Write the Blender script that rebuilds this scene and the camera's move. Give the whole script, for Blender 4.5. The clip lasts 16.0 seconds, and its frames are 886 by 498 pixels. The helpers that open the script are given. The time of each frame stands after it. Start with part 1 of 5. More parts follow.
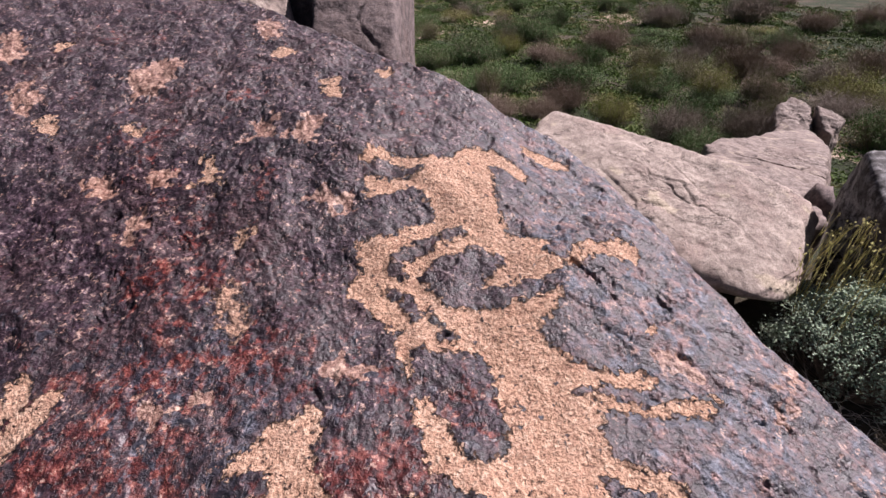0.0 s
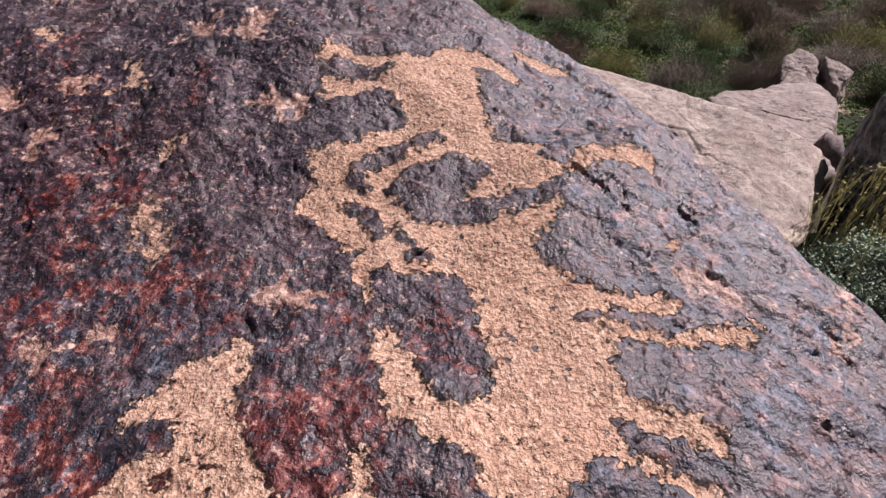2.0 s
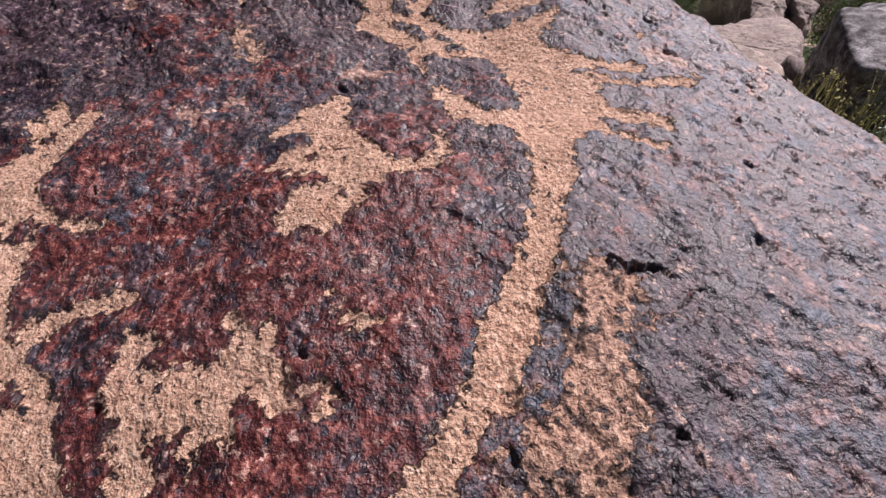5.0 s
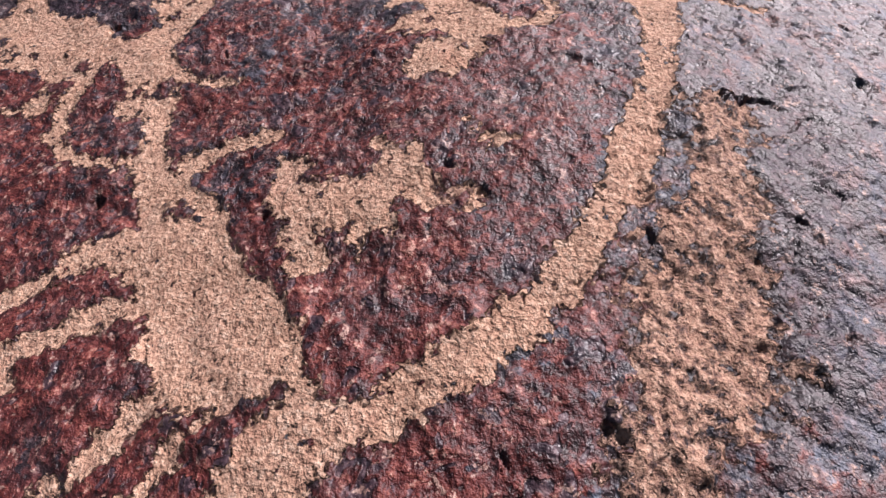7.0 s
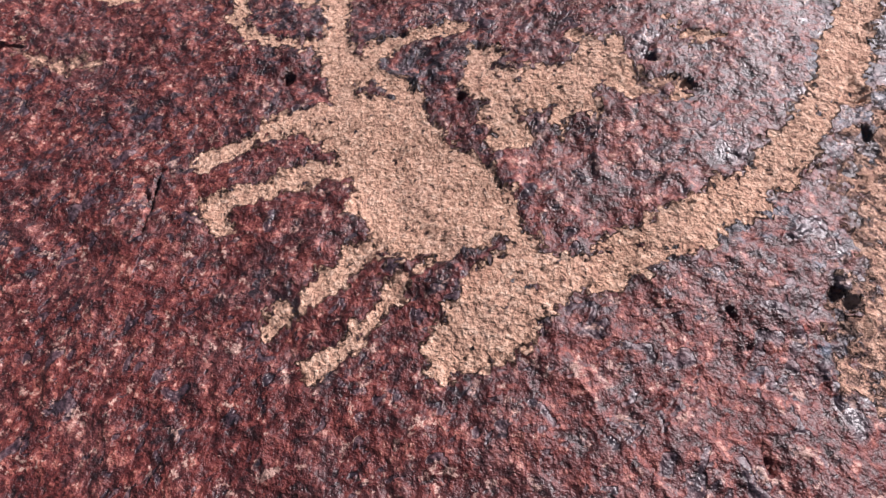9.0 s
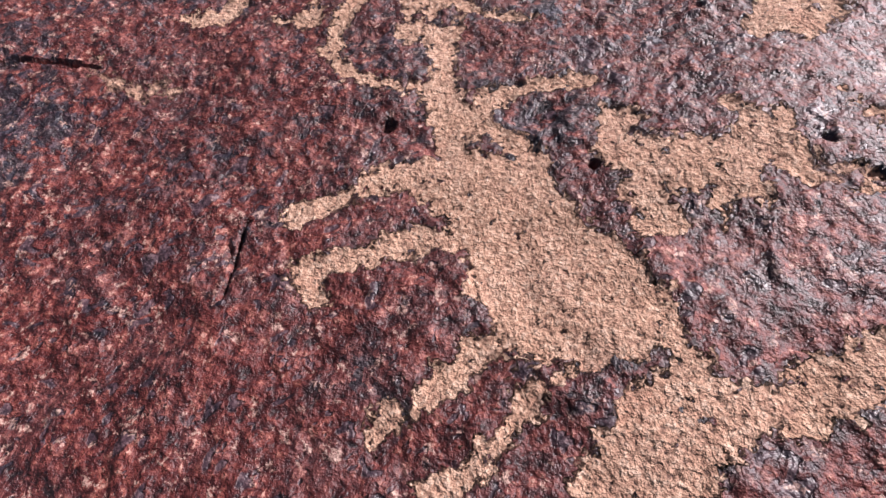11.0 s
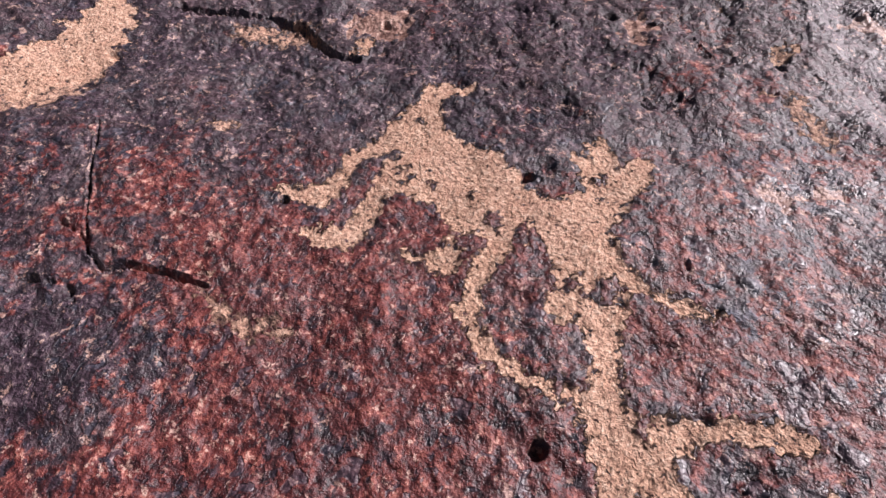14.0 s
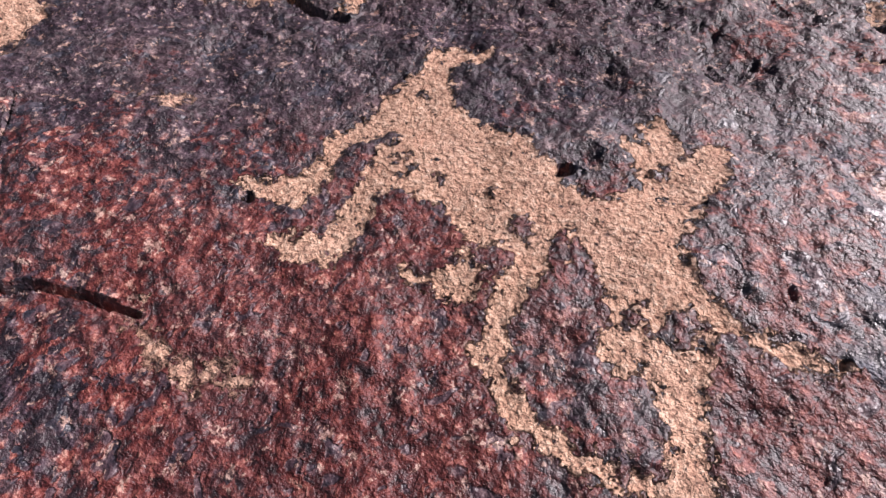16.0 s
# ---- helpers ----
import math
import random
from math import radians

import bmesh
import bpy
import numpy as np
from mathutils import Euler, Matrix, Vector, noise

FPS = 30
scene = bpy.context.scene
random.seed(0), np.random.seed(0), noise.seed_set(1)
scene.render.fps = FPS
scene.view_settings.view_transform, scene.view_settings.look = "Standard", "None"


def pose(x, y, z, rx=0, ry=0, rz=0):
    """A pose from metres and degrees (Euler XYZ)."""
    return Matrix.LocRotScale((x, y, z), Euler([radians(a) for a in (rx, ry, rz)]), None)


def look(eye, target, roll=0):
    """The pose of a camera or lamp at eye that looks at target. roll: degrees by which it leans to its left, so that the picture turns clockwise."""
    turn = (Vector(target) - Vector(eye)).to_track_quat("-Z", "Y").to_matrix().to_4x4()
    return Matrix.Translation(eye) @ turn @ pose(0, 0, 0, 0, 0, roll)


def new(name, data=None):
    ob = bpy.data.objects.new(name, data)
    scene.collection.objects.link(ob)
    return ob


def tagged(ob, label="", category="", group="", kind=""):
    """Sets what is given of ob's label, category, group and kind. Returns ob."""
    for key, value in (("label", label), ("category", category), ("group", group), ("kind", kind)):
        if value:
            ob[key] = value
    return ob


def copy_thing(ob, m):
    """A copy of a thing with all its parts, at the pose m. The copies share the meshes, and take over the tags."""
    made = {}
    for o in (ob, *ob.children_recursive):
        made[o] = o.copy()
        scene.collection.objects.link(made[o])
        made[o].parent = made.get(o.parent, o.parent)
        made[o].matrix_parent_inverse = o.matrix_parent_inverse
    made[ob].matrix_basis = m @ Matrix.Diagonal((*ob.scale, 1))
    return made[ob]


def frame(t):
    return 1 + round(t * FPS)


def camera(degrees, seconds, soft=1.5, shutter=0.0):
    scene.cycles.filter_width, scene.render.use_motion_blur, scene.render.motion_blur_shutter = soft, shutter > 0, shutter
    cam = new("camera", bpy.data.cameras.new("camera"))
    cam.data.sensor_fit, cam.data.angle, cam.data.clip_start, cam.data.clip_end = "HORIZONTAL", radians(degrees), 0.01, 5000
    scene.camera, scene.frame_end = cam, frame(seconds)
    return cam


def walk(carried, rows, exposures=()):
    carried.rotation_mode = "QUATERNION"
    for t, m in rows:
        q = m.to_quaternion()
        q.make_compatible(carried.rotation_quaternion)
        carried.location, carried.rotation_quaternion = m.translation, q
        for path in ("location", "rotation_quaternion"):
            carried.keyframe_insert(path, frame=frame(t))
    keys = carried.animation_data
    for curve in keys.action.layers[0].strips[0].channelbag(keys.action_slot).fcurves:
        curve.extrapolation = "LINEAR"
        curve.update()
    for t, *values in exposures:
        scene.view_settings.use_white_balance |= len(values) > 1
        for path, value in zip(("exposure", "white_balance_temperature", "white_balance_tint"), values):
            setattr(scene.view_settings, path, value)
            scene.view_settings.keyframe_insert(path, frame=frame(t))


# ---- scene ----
# ---- camera and walk ----
cam = camera(88.0, 16.0, soft=1.5)
PATH = [
    (0, (-0.003, 0.088, 1.516), (0.003, 1.752, 0.408), 1.1),
    (0.5, (0.001, 0.156, 1.467), (-0.001, 1.806, 0.337), 1.3),
    (1, (0.0, 0.203, 1.417), (-0.009, 1.832, 0.256), 1.4),
    (1.5, (0.017, 0.201, 1.377), (0.007, 1.809, 0.188), 1.3),
    (2, (0.04, 0.174, 1.337), (0.059, 1.755, 0.113), 0.6),
    (2.5, (0.054, 0.122, 1.301), (0.117, 1.679, 0.047), -0.0),
    (3, (0.048, 0.066, 1.281), (0.152, 1.606, 0.009), -0.2),
    (3.2, (0.044, 0.039, 1.267), (0.158, 1.573, -0.011), -0.3),
    (5.3, (-0.103, -0.265, 1.222), (-0.023, 1.21, -0.127), -1.0),
    (5.5, (-0.12, -0.279, 1.209), (-0.05, 1.191, -0.146), -1.2),
    (6, (-0.15, -0.316, 1.177), (-0.096, 1.138, -0.195), -1.3),
    (6.5, (-0.193, -0.37, 1.157), (-0.152, 1.064, -0.236), -1.4),
    (7, (-0.239, -0.414, 1.133), (-0.213, 1.008, -0.273), -1.5),
    (7.5, (-0.284, -0.431, 1.117), (-0.28, 0.972, -0.308), -1.7),
    (8, (-0.345, -0.47, 1.106), (-0.363, 0.913, -0.338), -1.5),
    (8.5, (-0.399, -0.509, 1.088), (-0.445, 0.847, -0.381), -0.3),
    (9, (-0.458, -0.527, 1.073), (-0.531, 0.807, -0.416), 0.9),
    (9.2, (-0.482, -0.53, 1.066), (-0.569, 0.801, -0.424), 1.3),
    (11.3, (-0.623, -0.379, 1.073), (-0.773, 0.984, -0.382), 3.4),
    (11.5, (-0.64, -0.351, 1.089), (-0.802, 1.018, -0.36), 3.7),
    (12, (-0.677, -0.301, 1.125), (-0.872, 1.097, -0.292), 4.6),
    (12.5, (-0.717, -0.266, 1.157), (-0.946, 1.165, -0.222), 5.4),
    (13, (-0.756, -0.227, 1.195), (-1.023, 1.234, -0.144), 5.7),
    (13.5, (-0.793, -0.185, 1.214), (-1.09, 1.29, -0.105), 6.2),
    (14, (-0.823, -0.138, 1.22), (-1.141, 1.34, -0.09), 6.5),
    (14.5, (-0.849, -0.084, 1.206), (-1.18, 1.382, -0.113), 6.6),
    (15, (-0.865, -0.048, 1.198), (-1.196, 1.407, -0.134), 6.6),
    (15.5, (-0.876, -0.023, 1.166), (-1.192, 1.416, -0.187), 6.6),
    (16, (-0.877, 0.011, 1.133), (-1.164, 1.444, -0.232), 7.2),
]
walk(cam, [(t, look(eye, target, roll)) for t, eye, target, roll in PATH], [(0, 0.48, 6500, 23), (1.5, 0.39, 6500, 23), (3, 0.28, 6500, 23), (6, 0.31, 6500, 23), (8.5, 0.42, 6500, 23), (16, 0.45, 6500, 23)])

# ---- world, sun, exposure ----
SUN_DIR = Vector((0.61, 0.32, 0.72)).normalized()
sun_el, sun_rot = math.asin(SUN_DIR.z), math.atan2(SUN_DIR.x, SUN_DIR.y)
world = bpy.data.worlds.new("sky")
scene.world = world
world.use_nodes = True
wn = world.node_tree
sky = wn.nodes.new("ShaderNodeTexSky")
sky.sky_type, sky.sun_disc = "NISHITA", False
sky.sun_elevation, sky.sun_rotation = sun_el, sun_rot
wn.links.new(sky.outputs[0], wn.nodes["Background"].inputs[0])
wn.nodes["Background"].inputs[1].default_value = 0.025
sun = new("sun", bpy.data.lights.new("sun", "SUN"))
sun.data.energy, sun.data.angle, sun.data.color = 6.85, radians(0.55), (1.0, 0.955, 0.935)
sun.matrix_world = look((30 * SUN_DIR.x, 30 * SUN_DIR.y, 30 * SUN_DIR.z), (0, 0, 0))


# ---- node helpers ----
class Graph:
    """A small helper to write shader graphs as lines of code."""

    def __init__(self, name):
        self.mat = bpy.data.materials.new(name)
        self.mat.use_nodes = True
        self.tree = self.mat.node_tree
        self.bsdf = self.tree.nodes["Principled BSDF"]
        self.position = self.tree.nodes.new("ShaderNodeNewGeometry").outputs["Position"]

    def put(self, socket, value):
        if isinstance(value, bpy.types.NodeSocket):
            self.tree.links.new(value, socket)
        else:
            socket.default_value = value

    def noise(self, scale, detail=4.0, rough=0.55, warp=0.0, vector=None):
        n = self.tree.nodes.new("ShaderNodeTexNoise")
        self.put(n.inputs["Vector"], vector or self.position)
        n.inputs["Scale"].default_value, n.inputs["Detail"].default_value = scale, detail
        n.inputs["Roughness"].default_value, n.inputs["Distortion"].default_value = rough, warp
        return n.outputs["Fac"]

    def grains(self, scale, warp):
        """A shade of its own for each irregular grain."""
        w = self.tree.nodes.new("ShaderNodeVectorMath")
        w.operation = "MULTIPLY_ADD"
        n = self.tree.nodes.new("ShaderNodeTexNoise")
        n.inputs["Scale"].default_value, n.inputs["Detail"].default_value = scale * 1.1, 2.0
        self.put(n.inputs["Vector"], self.position)
        self.put(w.inputs[0], n.outputs["Color"])
        w.inputs[1].default_value = (warp, warp, warp)
        self.put(w.inputs[2], self.position)
        v = self.tree.nodes.new("ShaderNodeTexVoronoi")
        v.inputs["Scale"].default_value = scale
        self.put(v.inputs["Vector"], w.outputs[0])
        split = self.tree.nodes.new("ShaderNodeSeparateColor")
        self.put(split.inputs[0], v.outputs["Color"])
        return split.outputs[0]

    def ramp(self, value, *stops):
        n = self.tree.nodes.new("ShaderNodeValToRGB")
        self.put(n.inputs[0], value)
        e = n.color_ramp.elements
        while len(e) < len(stops):
            e.new(0.5)
        for k, (at, c) in enumerate(stops):
            e[k].position, e[k].color = at, (*c, 1)
        return n.outputs[0]

    def attr(self, name):
        n = self.tree.nodes.new("ShaderNodeAttribute")
        n.attribute_name = name
        return n.outputs["Fac"]

    def math(self, op, a, b=0.0, clamp=False):
        n = self.tree.nodes.new("ShaderNodeMath")
        n.operation, n.use_clamp = op, clamp
        self.put(n.inputs[0], a), self.put(n.inputs[1], b)
        return n.outputs[0]

    def step(self, value, lo, hi, to_lo=0.0, to_hi=1.0):
        n = self.tree.nodes.new("ShaderNodeMapRange")
        n.interpolation_type = "SMOOTHSTEP"
        self.put(n.inputs[0], value)
        for k, v in enumerate((lo, hi, to_lo, to_hi)):
            self.put(n.inputs[1 + k], v)
        return n.outputs[0]

    def mix(self, f, a, b):
        n = self.tree.nodes.new("ShaderNodeMix")
        n.data_type = "RGBA"
        self.put(n.inputs[0], f)
        self.put(n.inputs[6], a if isinstance(a, bpy.types.NodeSocket) else (*a, 1))
        self.put(n.inputs[7], b if isinstance(b, bpy.types.NodeSocket) else (*b, 1))
        return n.outputs[2]

    def random(self):
        return self.tree.nodes.new("ShaderNodeObjectInfo").outputs["Random"]

    def island(self):
        return self.tree.nodes.new("ShaderNodeNewGeometry").outputs["Random Per Island"]

    def bump(self, height, distance, strength=1.0, normal=None):
        n = self.tree.nodes.new("ShaderNodeBump")
        self.put(n.inputs["Height"], height)
        n.inputs["Strength"].default_value, n.inputs["Distance"].default_value = strength, distance
        if normal:
            self.put(n.inputs["Normal"], normal)
        return n.outputs["Normal"]

    def done(self, color, rough, normal=None, specular=0.5):
        self.put(self.bsdf.inputs["Base Color"], color if isinstance(color, bpy.types.NodeSocket) else (*color, 1))
        self.put(self.bsdf.inputs["Roughness"], rough)
        self.put(self.bsdf.inputs["Specular IOR Level"], specular)
        if normal:
            self.put(self.bsdf.inputs["Normal"], normal)
        return self.mat


# ---- materials ----
def varnished_rock():
    """Dark desert varnish with rust stains and blue-black nodules; where it is pecked or flaked away the pale granite shows."""
    g = Graph("varnished_rock")
    zone, blot, mid, grain = g.noise(5.0, 5), g.noise(26.0, 5, 0.65), g.noise(70.0, 4, 0.62), g.noise(165.0, 3, 0.6)
    fine = g.noise(420.0, 2, 0.6)
    patch = g.noise(30.0, 5, 0.6)
    lumps = g.noise(62.0, 3, 0.5)
    nodule = g.math("ADD", g.attr("nodule"), g.math("MULTIPLY", g.math("SUBTRACT", grain, 0.5), 0.9))
    nodule = g.step(nodule, 0.22, 0.62)
    # mineral grains: irregular cells of two sizes, each with its own shade
    big_cell, small_cell = g.grains(95.0, 0.008), g.grains(215.0, 0.004)
    shade = g.math("ADD", g.math("MULTIPLY", big_cell, 0.26), g.math("MULTIPLY", small_cell, 0.34))
    shade = g.math("ADD", shade, g.math("MULTIPLY", g.math("SUBTRACT", mid, 0.475), 1.5))
    shade = g.math("ADD", shade, g.math("MULTIPLY", g.math("SUBTRACT", grain, 0.48), 0.55))
    shade = g.math("ADD", shade, g.math("MULTIPLY", g.math("SUBTRACT", blot, 0.36), 1.3))
    dark = g.ramp(shade, (0.08, (0.008, 0.006, 0.010)), (0.44, (0.017, 0.0085, 0.013)), (0.70, (0.046, 0.026, 0.039)), (0.88, (0.112, 0.075, 0.088)), (1.0, (0.30, 0.225, 0.215)))
    dark = g.mix(g.step(zone, 0.45, 0.65, 0.0, 0.35), dark, g.ramp(shade, (0.1, (0.02, 0.011, 0.012)), (0.9, (0.15, 0.078, 0.072))))
    # weathered paler tones; the steely blue-grey also carries sky sheen painted as colour
    steely_sheen = g.ramp(shade, (0.1, (0.015, 0.021, 0.034)), (0.5, (0.058, 0.076, 0.106)), (0.95, (0.175, 0.212, 0.265)))
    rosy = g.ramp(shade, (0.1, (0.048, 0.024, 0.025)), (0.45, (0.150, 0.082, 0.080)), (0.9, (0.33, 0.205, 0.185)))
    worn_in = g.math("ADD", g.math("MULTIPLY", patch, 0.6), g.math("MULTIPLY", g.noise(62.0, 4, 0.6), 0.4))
    dark = g.mix(g.math("MULTIPLY", g.attr("faded_sheen"), g.step(blot, 0.3, 0.6, 0.25, 1.0)), dark, g.mix(g.step(worn_in, 0.44, 0.58), steely_sheen, rosy))
    red = g.ramp(shade, (0.08, (0.013, 0.005, 0.006)), (0.40, (0.054, 0.009, 0.009)), (0.68, (0.125, 0.024, 0.020)), (0.88, (0.245, 0.074, 0.054)), (1.0, (0.42, 0.22, 0.172)))
    rust_in = g.math("ADD", g.attr("rust"), g.math("MULTIPLY", g.math("SUBTRACT", patch, 0.5), 2.3))
    rust_in = g.math("ADD", rust_in, g.math("MULTIPLY", g.math("SUBTRACT", big_cell, 0.5), 0.5))
    varnish = g.mix(g.step(rust_in, 0.14, 0.46), dark, red)
    # cloudy zones where the varnish is thicker and darker
    cloud = g.math("ADD", g.math("MULTIPLY", g.noise(11.0, 5, 0.65, 0.6), 0.65), g.math("MULTIPLY", g.noise(27.0, 4, 0.6, 0.3), 0.35))
    varnish = g.mix(g.math("MULTIPLY", g.step(cloud, 0.52, 0.44, 0.0, 0.8), g.step(rust_in, 0.2, 0.7, 1.0, 0.2)), varnish, g.ramp(shade, (0.1, (0.008, 0.006, 0.009)), (0.6, (0.030, 0.016, 0.021)), (0.95, (0.13, 0.083, 0.085))))
    # blue-black nodules of thick varnish stand a little proud of the rest
    varnish = g.mix(g.math("MULTIPLY", nodule, 0.62), varnish, g.ramp(shade, (0.0, (0.009, 0.011, 0.017)), (0.6, (0.034, 0.038, 0.052)), (1.0, (0.10, 0.11, 0.135))))
    # pale chips and crumbs
    chips = g.step(g.math("ADD", g.noise(46.0, 5, 0.7, 0.4), g.math("MULTIPLY", small_cell, 0.12)), 0.665, 0.71)
    varnish = g.mix(g.math("MULTIPLY", chips, 0.8), varnish, g.ramp(shade, (0.2, (0.20, 0.10, 0.078)), (0.9, (0.46, 0.32, 0.26))))
    ochre_in = g.math("ADD", g.attr("ochre"), g.math("MULTIPLY", g.math("SUBTRACT", mid, 0.5), 2.2))
    ochre_in = g.math("ADD", ochre_in, g.math("MULTIPLY", g.math("SUBTRACT", blot, 0.5), 1.6))
    varnish = g.mix(g.step(ochre_in, 0.2, 0.5), varnish, g.ramp(shade, (0.1, (0.07, 0.030, 0.025)), (0.5, (0.225, 0.118, 0.088)), (0.95, (0.47, 0.315, 0.245))))
    tan_in = g.math("ADD", g.math("MULTIPLY", small_cell, 0.34), g.math("MULTIPLY", big_cell, 0.16))
    tan_in = g.math("ADD", tan_in, g.math("MULTIPLY", g.math("SUBTRACT", grain, 0.33), 1.3))
    tan = g.ramp(tan_in, (0.08, (0.11, 0.058, 0.043)), (0.24, (0.34, 0.186, 0.123)), (0.50, (0.535, 0.323, 0.219)), (0.86, (0.68, 0.490, 0.368)))
    tan = g.mix(g.step(zone, 0.4, 0.66, 0.0, 0.2), tan, g.ramp(tan_in, (0.1, (0.16, 0.08, 0.05)), (0.9, (0.62, 0.37, 0.22))))
    tan = g.mix(g.step(g.noise(17.0, 4, 0.6), 0.55, 0.7, 0.0, 0.35), tan, (0.46, 0.225, 0.15))
    ragged = g.math("MULTIPLY", g.math("SUBTRACT", mid, 0.5), 4.6)
    ragged = g.math("ADD", ragged, g.math("MULTIPLY", g.math("SUBTRACT", big_cell, 0.5), 1.5))
    ragged = g.math("ADD", ragged, g.math("MULTIPLY", g.math("SUBTRACT", blot, 0.5), 4.2))
    pecked = g.step(g.math("ADD", g.attr("peck"), g.math("ADD", ragged, g.math("MULTIPLY", g.math("SUBTRACT", grain, 0.5), 3.0))), -0.45, 0.45)
    flecks = g.step(g.math("ADD", g.noise(60.0, 4, 0.7), g.math("MULTIPLY", big_cell, 0.1)), 0.368, 0.415)
    pecked = g.math("MULTIPLY", pecked, flecks)
    bare = g.step(g.math("ADD", g.attr("bare"), g.math("MULTIPLY", ragged, 0.75)), -0.1, 0.8)
    pale = g.math("MAXIMUM", pecked, bare)
    gritty = g.ramp(tan_in, (0.10, (0.075, 0.042, 0.035)), (0.28, (0.27, 0.145, 0.103)), (0.55, (0.46, 0.275, 0.188)), (0.95, (0.63, 0.45, 0.345)))
    gritty = g.mix(g.step(g.math("ADD", mid, g.math("MULTIPLY", g.math("SUBTRACT", grain, 0.5), 0.9)), 0.47, 0.34, 0.0, 0.5), gritty, g.ramp(shade, (0.1, (0.03, 0.020, 0.022)), (0.8, (0.17, 0.105, 0.098))))
    color = g.mix(pecked, g.mix(bare, varnish, gritty), tan)
    gloss = g.math("ADD", g.step(shade, 0.2, 0.9, 0.46, 0.64), g.math("MULTIPLY", g.attr("faded_sheen"), 0.0))
    gloss = g.math("SUBTRACT", gloss, g.math("MULTIPLY", nodule, 0.07))
    rough = g.mix(pale, gloss, (0.92, 0.92, 0.92))
    pits = g.math("ADD", g.math("MULTIPLY", grain, 1.0), g.math("MULTIPLY", fine, 0.3))
    pits = g.math("ADD", pits, g.math("MULTIPLY", small_cell, 0.15))
    pits = g.math("MULTIPLY", pits, g.math("ADD", g.math("MULTIPLY", pale, 0.62), g.math("MULTIPLY", g.math("SUBTRACT", 1.0, nodule), 0.26)))
    normal = g.bump(g.math("MULTIPLY", mid, g.math("ADD", g.math("MULTIPLY", pale, 0.35), 0.6)), 0.010, 0.75, g.bump(pits, 0.012, 1.0))
    normal = g.bump(g.math("MULTIPLY", lumps, g.math("SUBTRACT", 1.0, g.math("MULTIPLY", pale, 0.7))), 0.009, 0.6, normal)
    g.bsdf.inputs["IOR"].default_value = 1.66
    return g.done(color, rough, normal, g.math("ADD", g.math("MULTIPLY", g.attr("faded_sheen"), -0.05), g.math("MULTIPLY", g.step(cloud, 0.56, 0.40, 0.36, 0.56), g.math("SUBTRACT", 1.0, g.math("MULTIPLY", g.attr("dull"), 0.55)))))


def granite(name, light, dark, stain, scale=1.0, rough=0.85, cream=None):
    """Weathered granite: mottles, mineral grains, thin wandering cracks and pits."""
    g = Graph(name)
    big, mid, grain = g.noise(2.3 * scale, 6, 0.6, 0.6), g.noise(11 * scale, 6, 0.62), g.noise(75 * scale, 4, 0.65)
    base = g.mix(g.step(mid, 0.36, 0.64), dark, light)
    base = g.mix(g.step(big, 0.50, 0.62, 0.0, 0.8), base, stain)
    base = g.mix(g.step(g.noise(3.4 * scale, 5, 0.6, 0.5), 0.56, 0.66, 0.0, 0.8), base, cream or light)
    base = g.mix(g.step(grain, 0.34, 0.56, 0.5, 0.0), base, tuple(0.45 * v for v in dark))
    wander = g.noise(1.5 * scale, 6, 0.55, 0.3)
    line = g.math("ABSOLUTE", g.math("SUBTRACT", wander, 0.5))
    crack = g.math("MULTIPLY", g.step(line, 0.0065, 0.002), g.step(g.noise(2.6 * scale, 3, 0.5), 0.50, 0.58))
    crack = g.math("MULTIPLY", crack, 0.35)
    base = g.mix(crack, base, tuple(0.16 * v for v in dark))
    height = g.math("SUBTRACT", g.noise(4.5 * scale, 9, 0.6), g.math("MULTIPLY", crack, 0.35))
    stretch = g.tree.nodes.new("ShaderNodeVectorMath")
    stretch.operation = "MULTIPLY"
    g.put(stretch.inputs[0], g.position)
    stretch.inputs[1].default_value = (0.7, 1.5, 3.4)
    bed = g.noise(1.9 * scale, 7, 0.62, 0.2, stretch.outputs[0])
    line = g.math("ABSOLUTE", g.math("SUBTRACT", bed, 0.5))
    seam = g.math("MULTIPLY", g.step(line, 0.012, 0.002), g.step(g.noise(2.1 * scale, 4, 0.6), 0.50, 0.60))
    base = g.mix(g.math("MULTIPLY", seam, 0.7), base, tuple(0.22 * v for v in dark))
    height = g.math("SUBTRACT", height, g.math("MULTIPLY", seam, 0.5))
    flakes = g.noise(17.0 * scale, 6, 0.7, 0.5)
    normal = g.bump(height, 0.020 / scale, 0.7, g.bump(flakes, 0.012, 0.8, g.bump(grain, 0.006, 0.6)))
    return g.done(base, rough, normal, 0.35)


def leaf_material(name, low, high, dry, rough=0.6):
    g = Graph(name)
    patch = g.noise(0.9, 4)
    color = g.mix(g.island(), low, high)
    color = g.mix(g.step(patch, 0.52, 0.66, 0.0, 0.8), color, dry)
    color = g.mix(g.step(g.noise(0.35, 4), 0.50, 0.60, 0.0, 0.45), color, tuple(0.6 * v for v in low))
    color = g.mix(g.math("MULTIPLY", g.random(), 0.35), color, high)
    g.bsdf.inputs["Transmission Weight"].default_value = 0.0
    return g.done(color, 0.85, None, 0.12)


def twig_material(name, low, high):
    g = Graph(name)
    return g.done(g.mix(g.noise(40, 4), low, high), 0.8, g.bump(g.noise(150, 3), 0.004), 0.3)


